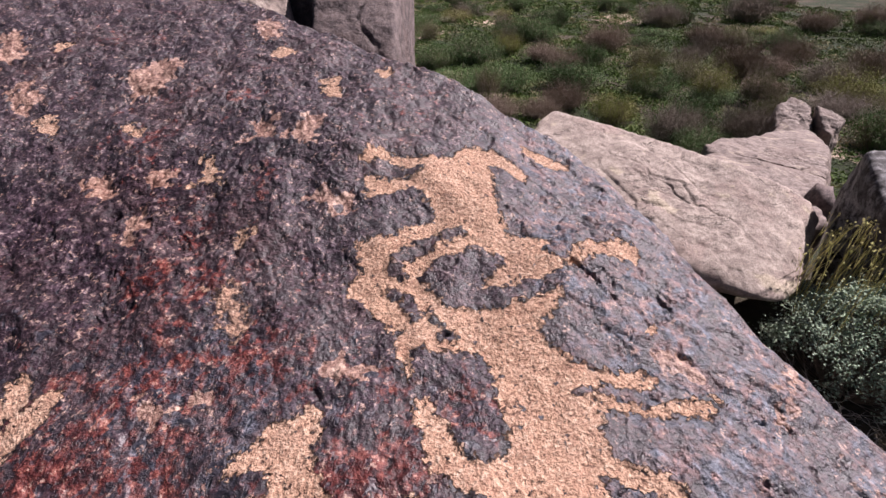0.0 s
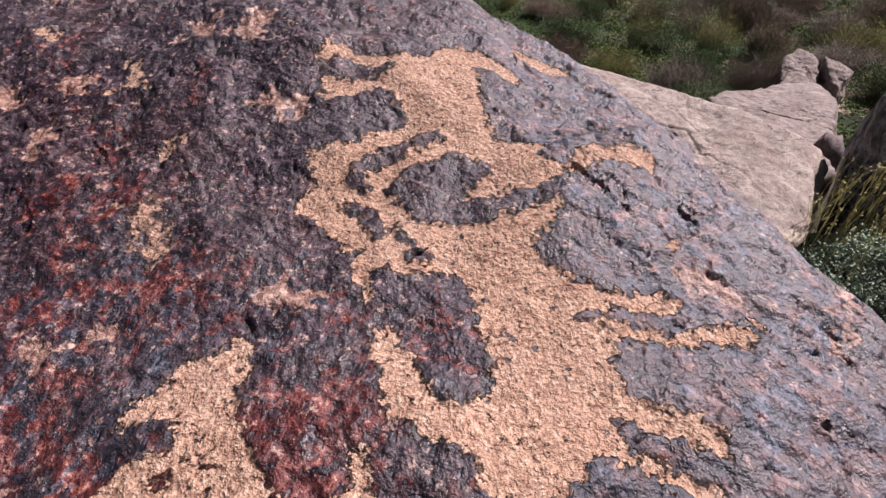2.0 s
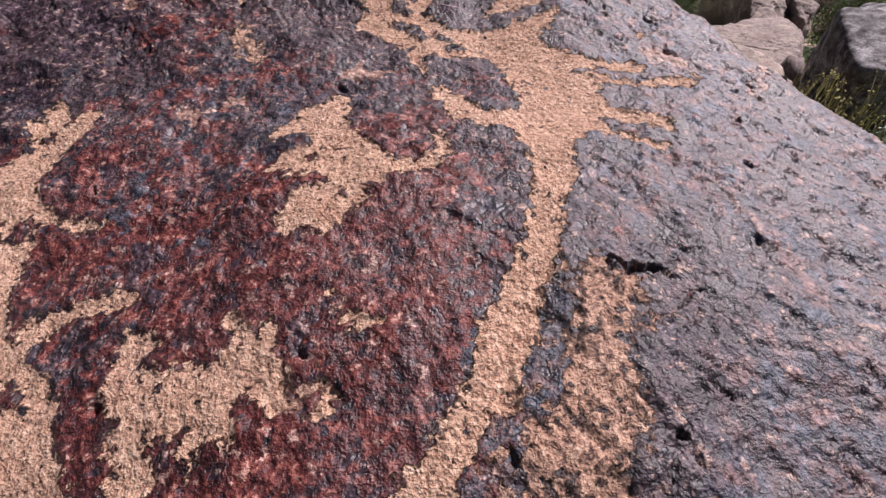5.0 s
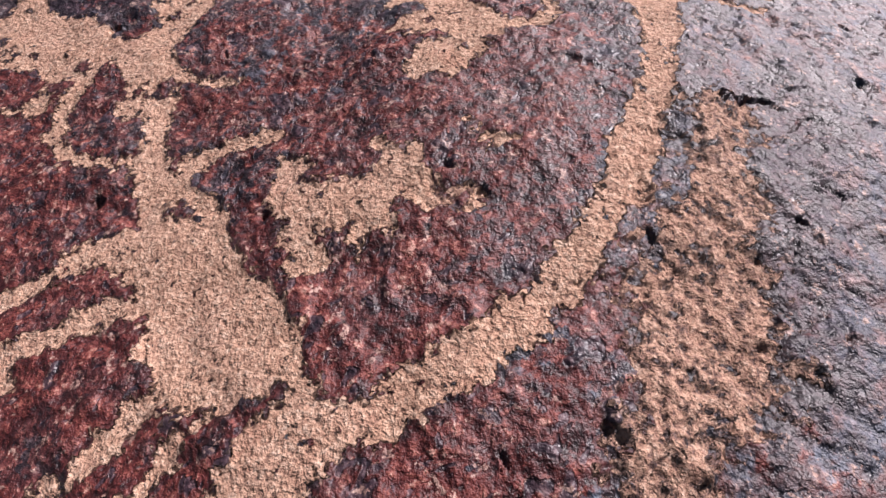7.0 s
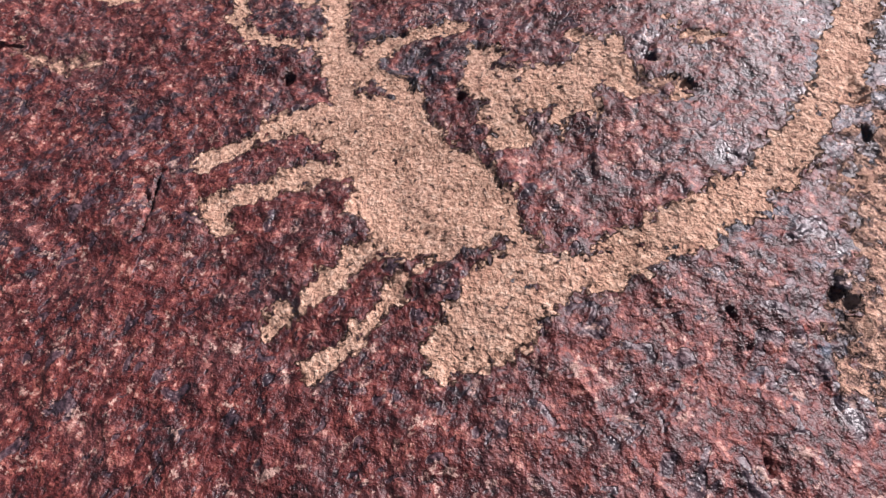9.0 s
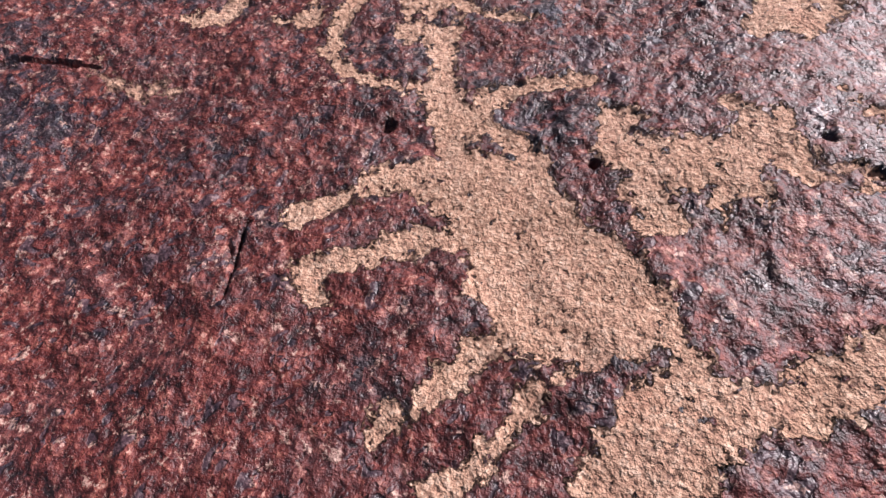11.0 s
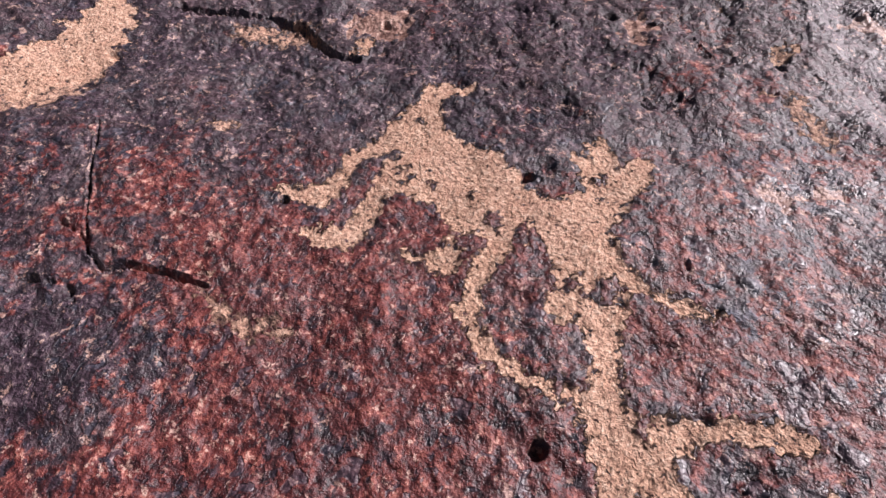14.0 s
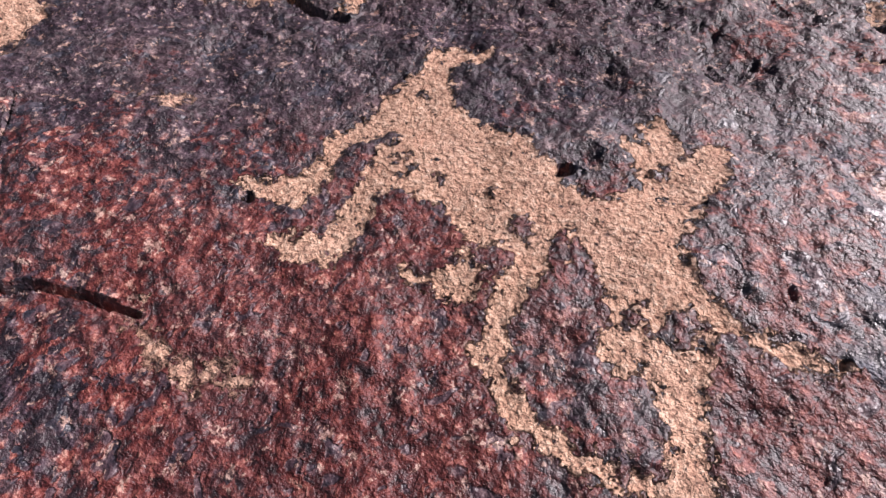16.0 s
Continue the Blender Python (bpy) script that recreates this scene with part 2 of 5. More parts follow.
def soil():
    g = Graph("soil")
    big, mid, fine = g.noise(0.35, 5), g.noise(2.2, 6, 0.65), g.noise(28, 5, 0.65)
    color = g.mix(g.step(mid, 0.38, 0.62), (0.045, 0.036, 0.024), (0.105, 0.082, 0.055))
    color = g.mix(g.step(fine, 0.45, 0.65, 0.0, 0.5), color, (0.04, 0.03, 0.02))
    green = g.mix(fine, (0.008, 0.014, 0.005), (0.030, 0.044, 0.014))
    color = g.mix(g.step(g.math("ADD", big, g.math("MULTIPLY", mid, 0.5)), 0.62, 0.80), color, green)
    sand = g.step(g.math("ADD", g.attr("sand"), g.math("MULTIPLY", g.math("SUBTRACT", mid, 0.5), 1.6)), 0.4, 0.6)
    color = g.mix(sand, color, g.mix(fine, (0.34, 0.26, 0.20), (0.60, 0.48, 0.38)))
    return g.done(color, 0.95, g.bump(fine, 0.06, 0.8), 0.2)


ROCK = varnished_rock()
PALE = granite("pale_granite", (0.43, 0.355, 0.305), (0.26, 0.205, 0.178), (0.34, 0.255, 0.222), cream=(0.52, 0.435, 0.325))
SLAB = granite("pinkish_granite", (0.285, 0.228, 0.200), (0.125, 0.094, 0.084), (0.19, 0.140, 0.123), 0.9, cream=(0.36, 0.295, 0.235))
# dark and stain tones near black, to paint in deep shade on the side face
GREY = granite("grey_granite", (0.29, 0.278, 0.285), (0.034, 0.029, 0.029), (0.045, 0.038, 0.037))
BROWN = granite("brown_granite", (0.20, 0.155, 0.148), (0.088, 0.068, 0.068), (0.15, 0.108, 0.10), 1.6)
SOIL = soil()
GREEN = leaf_material("weed_leaves", (0.042, 0.078, 0.019), (0.118, 0.178, 0.048), (0.26, 0.25, 0.12))
DRY = leaf_material("dry_leaves", (0.105, 0.074, 0.056), (0.20, 0.148, 0.112), (0.17, 0.15, 0.075))
GREYLEAF = leaf_material("grey_dry_leaves", (0.125, 0.103, 0.086), (0.24, 0.20, 0.165), (0.26, 0.18, 0.13))
OLIVE = leaf_material("olive_leaves", (0.085, 0.105, 0.040), (0.20, 0.215, 0.09), (0.22, 0.18, 0.10))
YELLOW = leaf_material("yellow_green_leaves", (0.13, 0.145, 0.035), (0.32, 0.32, 0.11), (0.25, 0.22, 0.09))
DARKLEAF = leaf_material("dark_green_leaves", (0.036, 0.078, 0.026), (0.105, 0.17, 0.060), (0.11, 0.13, 0.05))
SILVER = leaf_material("silver_green_leaves", (0.24, 0.32, 0.23), (0.46, 0.56, 0.42), (0.34, 0.40, 0.27), 0.75)
TWIG = twig_material("grey_twig", (0.12, 0.09, 0.068), (0.32, 0.25, 0.195))
MAUVE = twig_material("mauve_twig", (0.13, 0.092, 0.070), (0.29, 0.215, 0.165))
PALETWIG = twig_material("pale_twig", (0.15, 0.12, 0.10), (0.32, 0.265, 0.22))
STRAW = leaf_material("straw_blades", (0.20, 0.17, 0.09), (0.52, 0.46, 0.28), (0.40, 0.36, 0.22))
STEM = twig_material("yellow_stem", (0.30, 0.28, 0.09), (0.62, 0.56, 0.24))
LITTER = twig_material("bleached_litter", (0.36, 0.31, 0.26), (0.66, 0.60, 0.53))


# ---- noise on arrays ----
def lattice(ix, iy, seed):
    h = (ix.astype(np.uint32) * np.uint32(374761393) + iy.astype(np.uint32) * np.uint32(668265263) + np.uint32(seed * 974711 % 4294967291))
    h = (h ^ (h >> np.uint32(13))) * np.uint32(1274126177)
    h = h ^ (h >> np.uint32(16))
    return (h & np.uint32(0xFFFFFF)).astype(np.float64) / 0xFFFFFF


def wave(x, y, size, seed):
    """Gradient noise, about -1 to 1, with features of that size in metres."""
    x, y = np.broadcast_arrays(x / size + 500.0, y / size + 500.0)
    ix, iy = np.floor(x).astype(np.int64), np.floor(y).astype(np.int64)
    fx, fy = x - ix, y - iy
    u, v = fx * fx * fx * (fx * (fx * 6 - 15) + 10), fy * fy * fy * (fy * (fy * 6 - 15) + 10)
    total = 0
    for a in (0, 1):
        for b in (0, 1):
            angle = lattice(ix + a, iy + b, seed) * 2 * np.pi
            dot = np.cos(angle) * (fx - a) + np.sin(angle) * (fy - b)
            total = total + dot * (u if a else 1 - u) * (v if b else 1 - v)
    return total * 1.5


def layers(x, y, size, seed, count=3, gain=0.5):
    return sum(gain**k * wave(x, y, size / 2**k, seed + 17 * k) for k in range(count))


def smooth(a):
    a = np.clip(a, 0, 1)
    return a * a * (3 - 2 * a)


def mesh_of(name, verts, faces, material, smooth_shade=True):
    """A mesh from arrays of places and of equal-sided faces."""
    me = bpy.data.meshes.new(name)
    n, k = faces.shape
    me.vertices.add(len(verts)), me.loops.add(n * k), me.polygons.add(n)
    me.vertices.foreach_set("co", np.ascontiguousarray(verts, np.float32).ravel())
    me.loops.foreach_set("vertex_index", np.ascontiguousarray(faces, np.int32).ravel())
    me.polygons.foreach_set("loop_start", np.arange(n, dtype=np.int32) * k)
    if smooth_shade:
        me.polygons.foreach_set("use_smooth", np.ones(n, bool))
    me.update(calc_edges=True)
    me.materials.append(material)
    return me


def part(name, me, parent, label=""):
    ob = new(name, me)
    ob.parent = parent
    return tagged(ob, label)


# ---- ground ----
def ground_height(x, y):
    r = np.hypot(x, y)
    z = -1.4 - 1.0 * smooth((r - 4.5) / 9) + 0.85 * smooth((-0.2 - y) / 1.5)
    return z + 0.05 * layers(x, y, 1.7, 5, 3) * smooth(r / 3) + 0.35 * wave(x, y, 14, 9) * smooth((r - 16) / 20) + 0.012 * np.maximum(r - 40, 0)


def make_ground():
    rad = np.concatenate([np.linspace(0.0, 6, 60), np.geomspace(6.2, 45, 90), np.geomspace(50, 1500, 24)])
    ang = np.linspace(0, 2 * np.pi, 241)[:-1]
    rr, aa = np.meshgrid(rad, ang, indexing="ij")
    x, y = rr * np.cos(aa), rr * np.sin(aa)
    v = np.stack([x, y, ground_height(x, y)], -1).reshape(-1, 3)
    i, j = np.meshgrid(np.arange(len(rad) - 1), np.arange(len(ang)), indexing="ij")
    n, j2 = len(ang), (j + 1) % len(ang)
    f = np.stack([i * n + j, (i + 1) * n + j, (i + 1) * n + j2, i * n + j2], -1).reshape(-1, 4)
    me = mesh_of("ground", v, f, SOIL)
    sand = sum(np.exp(-(((x - a) / p) ** 2 + ((y - b) / q) ** 2)) for a, b, p, q in ((11.6, 12.5, 1.6, 0.6), (9.2, 10.6, 0.6, 1.2), (-2.0, 26.5, 2.2, 3.0), (3.0, 31.0, 2.5, 2.0), (12.0, 33.0, 3.0, 2.0)))
    me.attributes.new("sand", "FLOAT", "POINT").data.foreach_set("value", sand.ravel().astype(np.float32))
    tagged(new("ground", me), "sandy soil with green weeds below the rocks", "ground", kind="structure")


make_ground()


# ---- the great carved boulder ----
class Marks:
    strokes, outlines, cracks = {}, {}, []


def stroke(name, *dots):
    """One pecked stroke: places on the rock with the half width there."""
    Marks.strokes.setdefault(name, []).append(dots)


def outline(name, *dots):
    """The outline of a pecked field: corners on the rock."""
    Marks.outlines.setdefault(name, []).append(dots)


def crack(*dots):
    Marks.cracks.append(dots)


# pecked figures A to F and the long line L that joins two of them; N, M and R are natural flaked, mottled and ochre patches
outline("A", (0.013, 0.86), (-0.016, 0.851), (-0.033, 0.837), (-0.037, 0.825), (-0.021, 0.795), (-0.005, 0.772), (0.008, 0.75), (0.016, 0.736), (0.016, 0.703), (-0.001, 0.683), (-0.036, 0.668), (-0.057, 0.659), (-0.07, 0.665), (-0.08, 0.693), (-0.113, 0.725), (-0.139, 0.747), (-0.152, 0.769), (-0.179, 0.786), (-0.187, 0.815), (-0.171, 0.826), (-0.163, 0.844), (-0.178, 0.874), (-0.182, 0.899), (-0.156, 0.909), (-0.124, 0.908), (-0.104, 0.922), (-0.089, 0.931), (-0.073, 0.944), (-0.047, 0.958), (-0.019, 0.968))
outline("A", (-0.047, 0.958), (-0.019, 0.968), (-0.009, 0.987), (0.125, 0.998), (0.133, 0.954), (0.15, 0.934), (0.176, 0.927), (0.201, 0.916), (0.225, 0.911), (0.207, 0.884), (0.22, 0.867), (0.239, 0.861), (0.25, 0.855), (0.244, 0.832), (0.218, 0.825), (0.197, 0.812), (0.168, 0.816), (0.137, 0.805), (0.108, 0.801), (0.082, 0.802), (0.087, 0.821), (0.106, 0.839), (0.117, 0.86), (0.111, 0.877), (0.088, 0.895), (0.062, 0.9), (0.044, 0.898), (0.054, 0.879), (0.038, 0.859), (0.013, 0.86), (-0.016, 0.851))
outline("A", (-0.043, 1.113), (-0.061, 1.117), (-0.092, 1.116), (-0.123, 1.13), (-0.147, 1.144), (-0.167, 1.137), (-0.184, 1.121), (-0.2, 1.131), (-0.187, 1.167), (-0.16, 1.183), (-0.126, 1.159), (-0.088, 1.155), (-0.051, 1.155), (-0.013, 1.164), (0.027, 1.19), (0.063, 1.238), (0.09, 1.244), (0.128, 1.248), (0.158, 1.229), (0.186, 1.204), (0.21, 1.161), (0.2, 1.123), (0.171, 1.135), (0.149, 1.172), (0.13, 1.182), (0.106, 1.177), (0.109, 1.143))
outline("A", (0.106, 1.177), (0.109, 1.143), (0.124, 1.101), (0.117, 1.041), (0.125, 0.998), (0.133, 0.954), (-0.019, 0.968), (-0.009, 0.987), (-0.027, 1.008), (-0.039, 1.029), (-0.046, 1.051), (-0.064, 1.057), (-0.093, 1.051), (-0.116, 1.045), (-0.138, 1.037), (-0.16, 1.025), (-0.18, 1.021), (-0.183, 1.042), (-0.174, 1.049), (-0.186, 1.07), (-0.18, 1.093), (-0.162, 1.089), (-0.131, 1.081), (-0.095, 1.085), (-0.06, 1.094), (-0.043, 1.113), (-0.061, 1.117))
outline("N", (0.254, 0.858), (0.281, 0.886), (0.309, 0.916), (0.352, 0.93), (0.396, 0.927), (0.422, 0.917), (0.418, 0.892), (0.377, 0.867), (0.345, 0.868), (0.314, 0.872), (0.286, 0.865), (0.256, 0.842))
outline("X", (-0.115, 0.844), (-0.1, 0.88), (-0.07, 0.899), (-0.033, 0.909), (-0.002, 0.928), (0.036, 0.942), (0.049, 0.929), (0.027, 0.909), (-0.001, 0.905), (-0.022, 0.88), (-0.052, 0.868), (-0.082, 0.85), (-0.073, 0.826), (-0.079, 0.812), (-0.104, 0.82))
outline("X", (-0.081, 0.785), (-0.063, 0.796), (-0.046, 0.768), (-0.04, 0.735), (-0.053, 0.724), (-0.073, 0.741))
outline("X", (-0.027, 0.756), (-0.007, 0.734), (0.007, 0.708), (0.03, 0.687), (0.017, 0.678), (-0.006, 0.683), (-0.011, 0.703), (-0.025, 0.724))
outline("B", (0.163, 0.39), (0.144, 0.384), (0.128, 0.376), (0.125, 0.354), (0.119, 0.329), (0.115, 0.315), (0.092, 0.316), (0.091, 0.34), (0.088, 0.36), (0.086, 0.385), (0.084, 0.394), (0.079, 0.407), (0.065, 0.42), (0.041, 0.421), (0.023, 0.428), (0.004, 0.449), (-0.013, 0.457), (-0.021, 0.48), (-0.026, 0.504), (-0.034, 0.521), (-0.039, 0.534), (-0.038, 0.556), (-0.045, 0.57), (-0.032, 0.576), (-0.02, 0.569), (-0.015, 0.546), (-0.0, 0.532), (0.014, 0.51), (0.031, 0.493), (0.035, 0.477), (0.051, 0.469), (0.064, 0.461), (0.086, 0.468))
outline("B", (0.064, 0.461), (0.086, 0.468), (0.098, 0.491), (0.245, 0.489), (0.259, 0.477), (0.278, 0.472), (0.302, 0.463), (0.325, 0.453), (0.344, 0.441), (0.349, 0.43), (0.343, 0.417), (0.327, 0.416), (0.318, 0.426), (0.298, 0.433), (0.275, 0.442), (0.252, 0.452), (0.233, 0.455), (0.225, 0.448), (0.231, 0.434), (0.25, 0.425), (0.266, 0.415), (0.287, 0.403), (0.304, 0.391), (0.313, 0.383), (0.297, 0.374), (0.28, 0.385), (0.265, 0.394), (0.246, 0.402), (0.227, 0.408), (0.217, 0.418), (0.2, 0.411), (0.189, 0.402), (0.18, 0.387), (0.163, 0.39), (0.144, 0.384))
outline("B", (0.091, 0.596), (0.085, 0.631), (0.07, 0.657), (0.046, 0.67), (0.018, 0.661), (-0.006, 0.658), (-0.039, 0.671), (-0.065, 0.678), (-0.06, 0.722), (-0.054, 0.757), (-0.01, 0.747), (0.034, 0.749), (0.078, 0.75), (0.113, 0.755), (0.149, 0.761), (0.181, 0.77), (0.204, 0.781), (0.227, 0.782), (0.226, 0.761), (0.211, 0.739), (0.196, 0.723), (0.183, 0.718), (0.177, 0.697), (0.185, 0.675), (0.202, 0.654), (0.227, 0.633), (0.252, 0.623), (0.283, 0.621), (0.316, 0.626), (0.349, 0.627), (0.361, 0.615), (0.355, 0.601), (0.332, 0.598), (0.302, 0.59), (0.277, 0.598), (0.246, 0.595), (0.221, 0.586))
outline("B", (0.246, 0.595), (0.221, 0.586), (0.215, 0.574), (0.234, 0.577), (0.272, 0.575), (0.301, 0.57), (0.337, 0.567), (0.377, 0.57), (0.413, 0.58), (0.44, 0.589), (0.462, 0.586), (0.449, 0.561), (0.427, 0.551), (0.401, 0.553), (0.362, 0.552), (0.325, 0.553), (0.296, 0.556), (0.267, 0.559), (0.254, 0.55), (0.249, 0.529), (0.248, 0.512), (0.245, 0.489), (0.259, 0.477), (0.086, 0.468), (0.098, 0.491), (0.102, 0.515), (0.104, 0.54), (0.096, 0.567), (0.091, 0.596), (0.085, 0.631))
outline("A", (-0.083, 0.679), (-0.048, 0.671), (-0.055, 0.645), (-0.05, 0.614), (-0.059, 0.605), (-0.067, 0.636))
outline("L", (-0.07, -0.013), (-0.079, -0.032), (-0.101, -0.052), (-0.122, -0.075), (-0.139, -0.094), (-0.17, -0.103), (-0.179, -0.116), (-0.198, -0.131), (-0.213, -0.14), (-0.244, -0.147), (-0.261, -0.159), (-0.284, -0.161), (-0.301, -0.17), (-0.316, -0.193), (-0.271, -0.2), (-0.25, -0.185), (-0.238, -0.181), (-0.208, -0.181), (-0.188, -0.171), (-0.171, -0.16), (-0.153, -0.146), (-0.135, -0.139), (-0.124, -0.116), (-0.108, -0.106), (-0.09, -0.104), (-0.082, -0.088), (-0.06, -0.068), (-0.047, -0.048), (-0.033, -0.023))
outline("L", (-0.047, -0.048), (-0.033, -0.023), (-0.017, -0.007), (-0.001, 0.009), (0.019, 0.022), (0.028, 0.04), (0.039, 0.066), (0.051, 0.09), (0.062, 0.115), (0.076, 0.141), (0.086, 0.169), (0.096, 0.2), (0.117, 0.257), (0.152, 0.327), (0.165, 0.395), (0.123, 0.395), (0.101, 0.327), (0.08, 0.258), (0.064, 0.212), (0.05, 0.186), (0.032, 0.157), (0.018, 0.126), (-0.005, 0.102), (-0.015, 0.07), (-0.024, 0.044), (-0.036, 0.03), (-0.044, 0.006), (-0.07, -0.013), (-0.079, -0.032))
outline("M", (0.101, 0.122), (0.116, 0.149), (0.143, 0.173), (0.174, 0.171), (0.193, 0.159), (0.201, 0.14), (0.189, 0.103), (0.171, 0.061), (0.153, 0.023), (0.144, -0.013), (0.134, -0.047), (0.128, -0.072), (0.125, -0.096), (0.112, -0.13), (0.093, -0.151), (0.074, -0.17), (0.051, -0.207), (0.044, -0.242), (-0.065, -0.235), (-0.062, -0.2), (-0.05, -0.151), (-0.038, -0.12), (-0.024, -0.098), (-0.009, -0.07), (0.001, -0.039), (0.014, -0.013), (0.033, 0.014), (0.052, 0.034), (0.067, 0.064), (0.076, 0.097))
outline("F", (-0.316, 0.099), (-0.311, 0.116), (-0.32, 0.136), (-0.327, 0.146), (-0.309, 0.148), (-0.301, 0.131), (-0.285, 0.122), (-0.277, 0.112), (-0.273, 0.124), (-0.262, 0.13), (-0.25, 0.123), (-0.247, 0.109), (-0.254, 0.094), (-0.265, 0.088), (-0.246, 0.08), (-0.239, 0.066), (-0.239, 0.039), (-0.246, 0.025), (-0.26, 0.028), (-0.271, 0.045), (-0.282, 0.059), (-0.296, 0.05), (-0.291, 0.026), (-0.287, 0.004), (-0.293, -0.006), (-0.301, 0.006), (-0.315, 0.009), (-0.329, 0.004), (-0.337, -0.023), (-0.345, -0.007), (-0.358, 0.014))
outline("F", (-0.345, -0.007), (-0.358, 0.014), (-0.377, 0.021), (-0.379, 0.007), (-0.369, -0.013), (-0.378, -0.029), (-0.402, -0.031), (-0.423, -0.034), (-0.437, -0.028), (-0.431, -0.012), (-0.43, 0.003), (-0.441, 0.02), (-0.447, 0.033), (-0.433, 0.041), (-0.444, 0.055), (-0.464, 0.076), (-0.464, 0.098), (-0.465, 0.124), (-0.463, 0.156), (-0.451, 0.162), (-0.428, 0.151), (-0.405, 0.135), (-0.407, 0.122), (-0.423, 0.118), (-0.413, 0.106), (-0.391, 0.092), (-0.376, 0.097), (-0.357, 0.101), (-0.329, 0.094), (-0.316, 0.099), (-0.311, 0.116))
outline("N", (-0.186, 0.146), (-0.171, 0.147), (-0.164, 0.132), (-0.143, 0.124), (-0.13, 0.109), (-0.152, 0.104), (-0.173, 0.116), (-0.187, 0.128))
outline("N", (-0.204, 0.064), (-0.176, 0.051), (-0.171, 0.028), (-0.185, 0.015), (-0.201, 0.029), (-0.197, 0.047))
outline("D", (-0.517, -0.198), (-0.519, -0.215), (-0.527, -0.228), (-0.536, -0.237), (-0.545, -0.242), (-0.55, -0.255), (-0.554, -0.27), (-0.565, -0.278), (-0.577, -0.284), (-0.587, -0.301), (-0.598, -0.309), (-0.605, -0.32), (-0.617, -0.314), (-0.627, -0.299), (-0.628, -0.287), (-0.61, -0.285), (-0.599, -0.276), (-0.584, -0.265), (-0.574, -0.25), (-0.558, -0.245), (-0.55, -0.232), (-0.545, -0.22), (-0.544, -0.203), (-0.536, -0.186), (-0.523, -0.184))
outline("D", (-0.536, -0.186), (-0.523, -0.184), (-0.506, -0.182), (-0.517, -0.174), (-0.535, -0.168), (-0.564, -0.165), (-0.58, -0.178), (-0.592, -0.188), (-0.596, -0.205), (-0.612, -0.214), (-0.628, -0.223), (-0.639, -0.223), (-0.645, -0.212), (-0.637, -0.199), (-0.626, -0.185), (-0.609, -0.179), (-0.603, -0.169), (-0.599, -0.154), (-0.588, -0.152), (-0.571, -0.146), (-0.466, -0.18), (-0.479, -0.183), (-0.492, -0.187), (-0.504, -0.196), (-0.517, -0.198), (-0.519, -0.215))
outline("D", (-0.323, -0.222), (-0.341, -0.23), (-0.356, -0.238), (-0.365, -0.256), (-0.374, -0.272), (-0.388, -0.283), (-0.405, -0.293), (-0.422, -0.298), (-0.425, -0.308), (-0.442, -0.308), (-0.456, -0.31), (-0.468, -0.312), (-0.48, -0.309), (-0.487, -0.294), (-0.486, -0.277), (-0.478, -0.263), (-0.47, -0.248), (-0.465, -0.236), (-0.452, -0.231), (-0.45, -0.212), (-0.442, -0.196), (-0.426, -0.187), (-0.407, -0.176), (-0.407, -0.165))
outline("D", (-0.407, -0.176), (-0.407, -0.165), (-0.417, -0.16), (-0.433, -0.173), (-0.456, -0.174), (-0.466, -0.18), (-0.479, -0.183), (-0.588, -0.152), (-0.571, -0.146), (-0.577, -0.134), (-0.583, -0.117), (-0.466, -0.015), (-0.438, -0.046), (-0.409, -0.085), (-0.395, -0.119), (-0.382, -0.15), (-0.369, -0.179), (-0.351, -0.194), (-0.327, -0.183), (-0.302, -0.178), (-0.278, -0.173), (-0.267, -0.187), (-0.288, -0.218), (-0.306, -0.232), (-0.323, -0.222), (-0.341, -0.23))
outline("D", (-0.675, 0.024), (-0.7, 0.036), (-0.726, 0.034), (-0.75, 0.026), (-0.768, 0.013), (-0.787, -0.0), (-0.811, -0.008), (-0.825, -0.017), (-0.83, -0.03), (-0.846, -0.02), (-0.86, -0.005), (-0.858, 0.014), (-0.827, 0.017), (-0.812, 0.026), (-0.792, 0.034), (-0.769, 0.033), (-0.766, 0.052), (-0.744, 0.071), (-0.709, 0.078), (-0.675, 0.085), (-0.658, 0.088), (-0.673, 0.123), (-0.69, 0.159), (-0.707, 0.196), (-0.715, 0.227), (-0.669, 0.227), (-0.658, 0.189), (-0.64, 0.169), (-0.625, 0.173), (-0.624, 0.206), (-0.586, 0.213), (-0.549, 0.219), (-0.504, 0.224), (-0.467, 0.219), (-0.466, 0.201), (-0.497, 0.194), (-0.538, 0.2), (-0.575, 0.199), (-0.581, 0.176), (-0.599, 0.174), (-0.6, 0.145), (-0.565, 0.122))
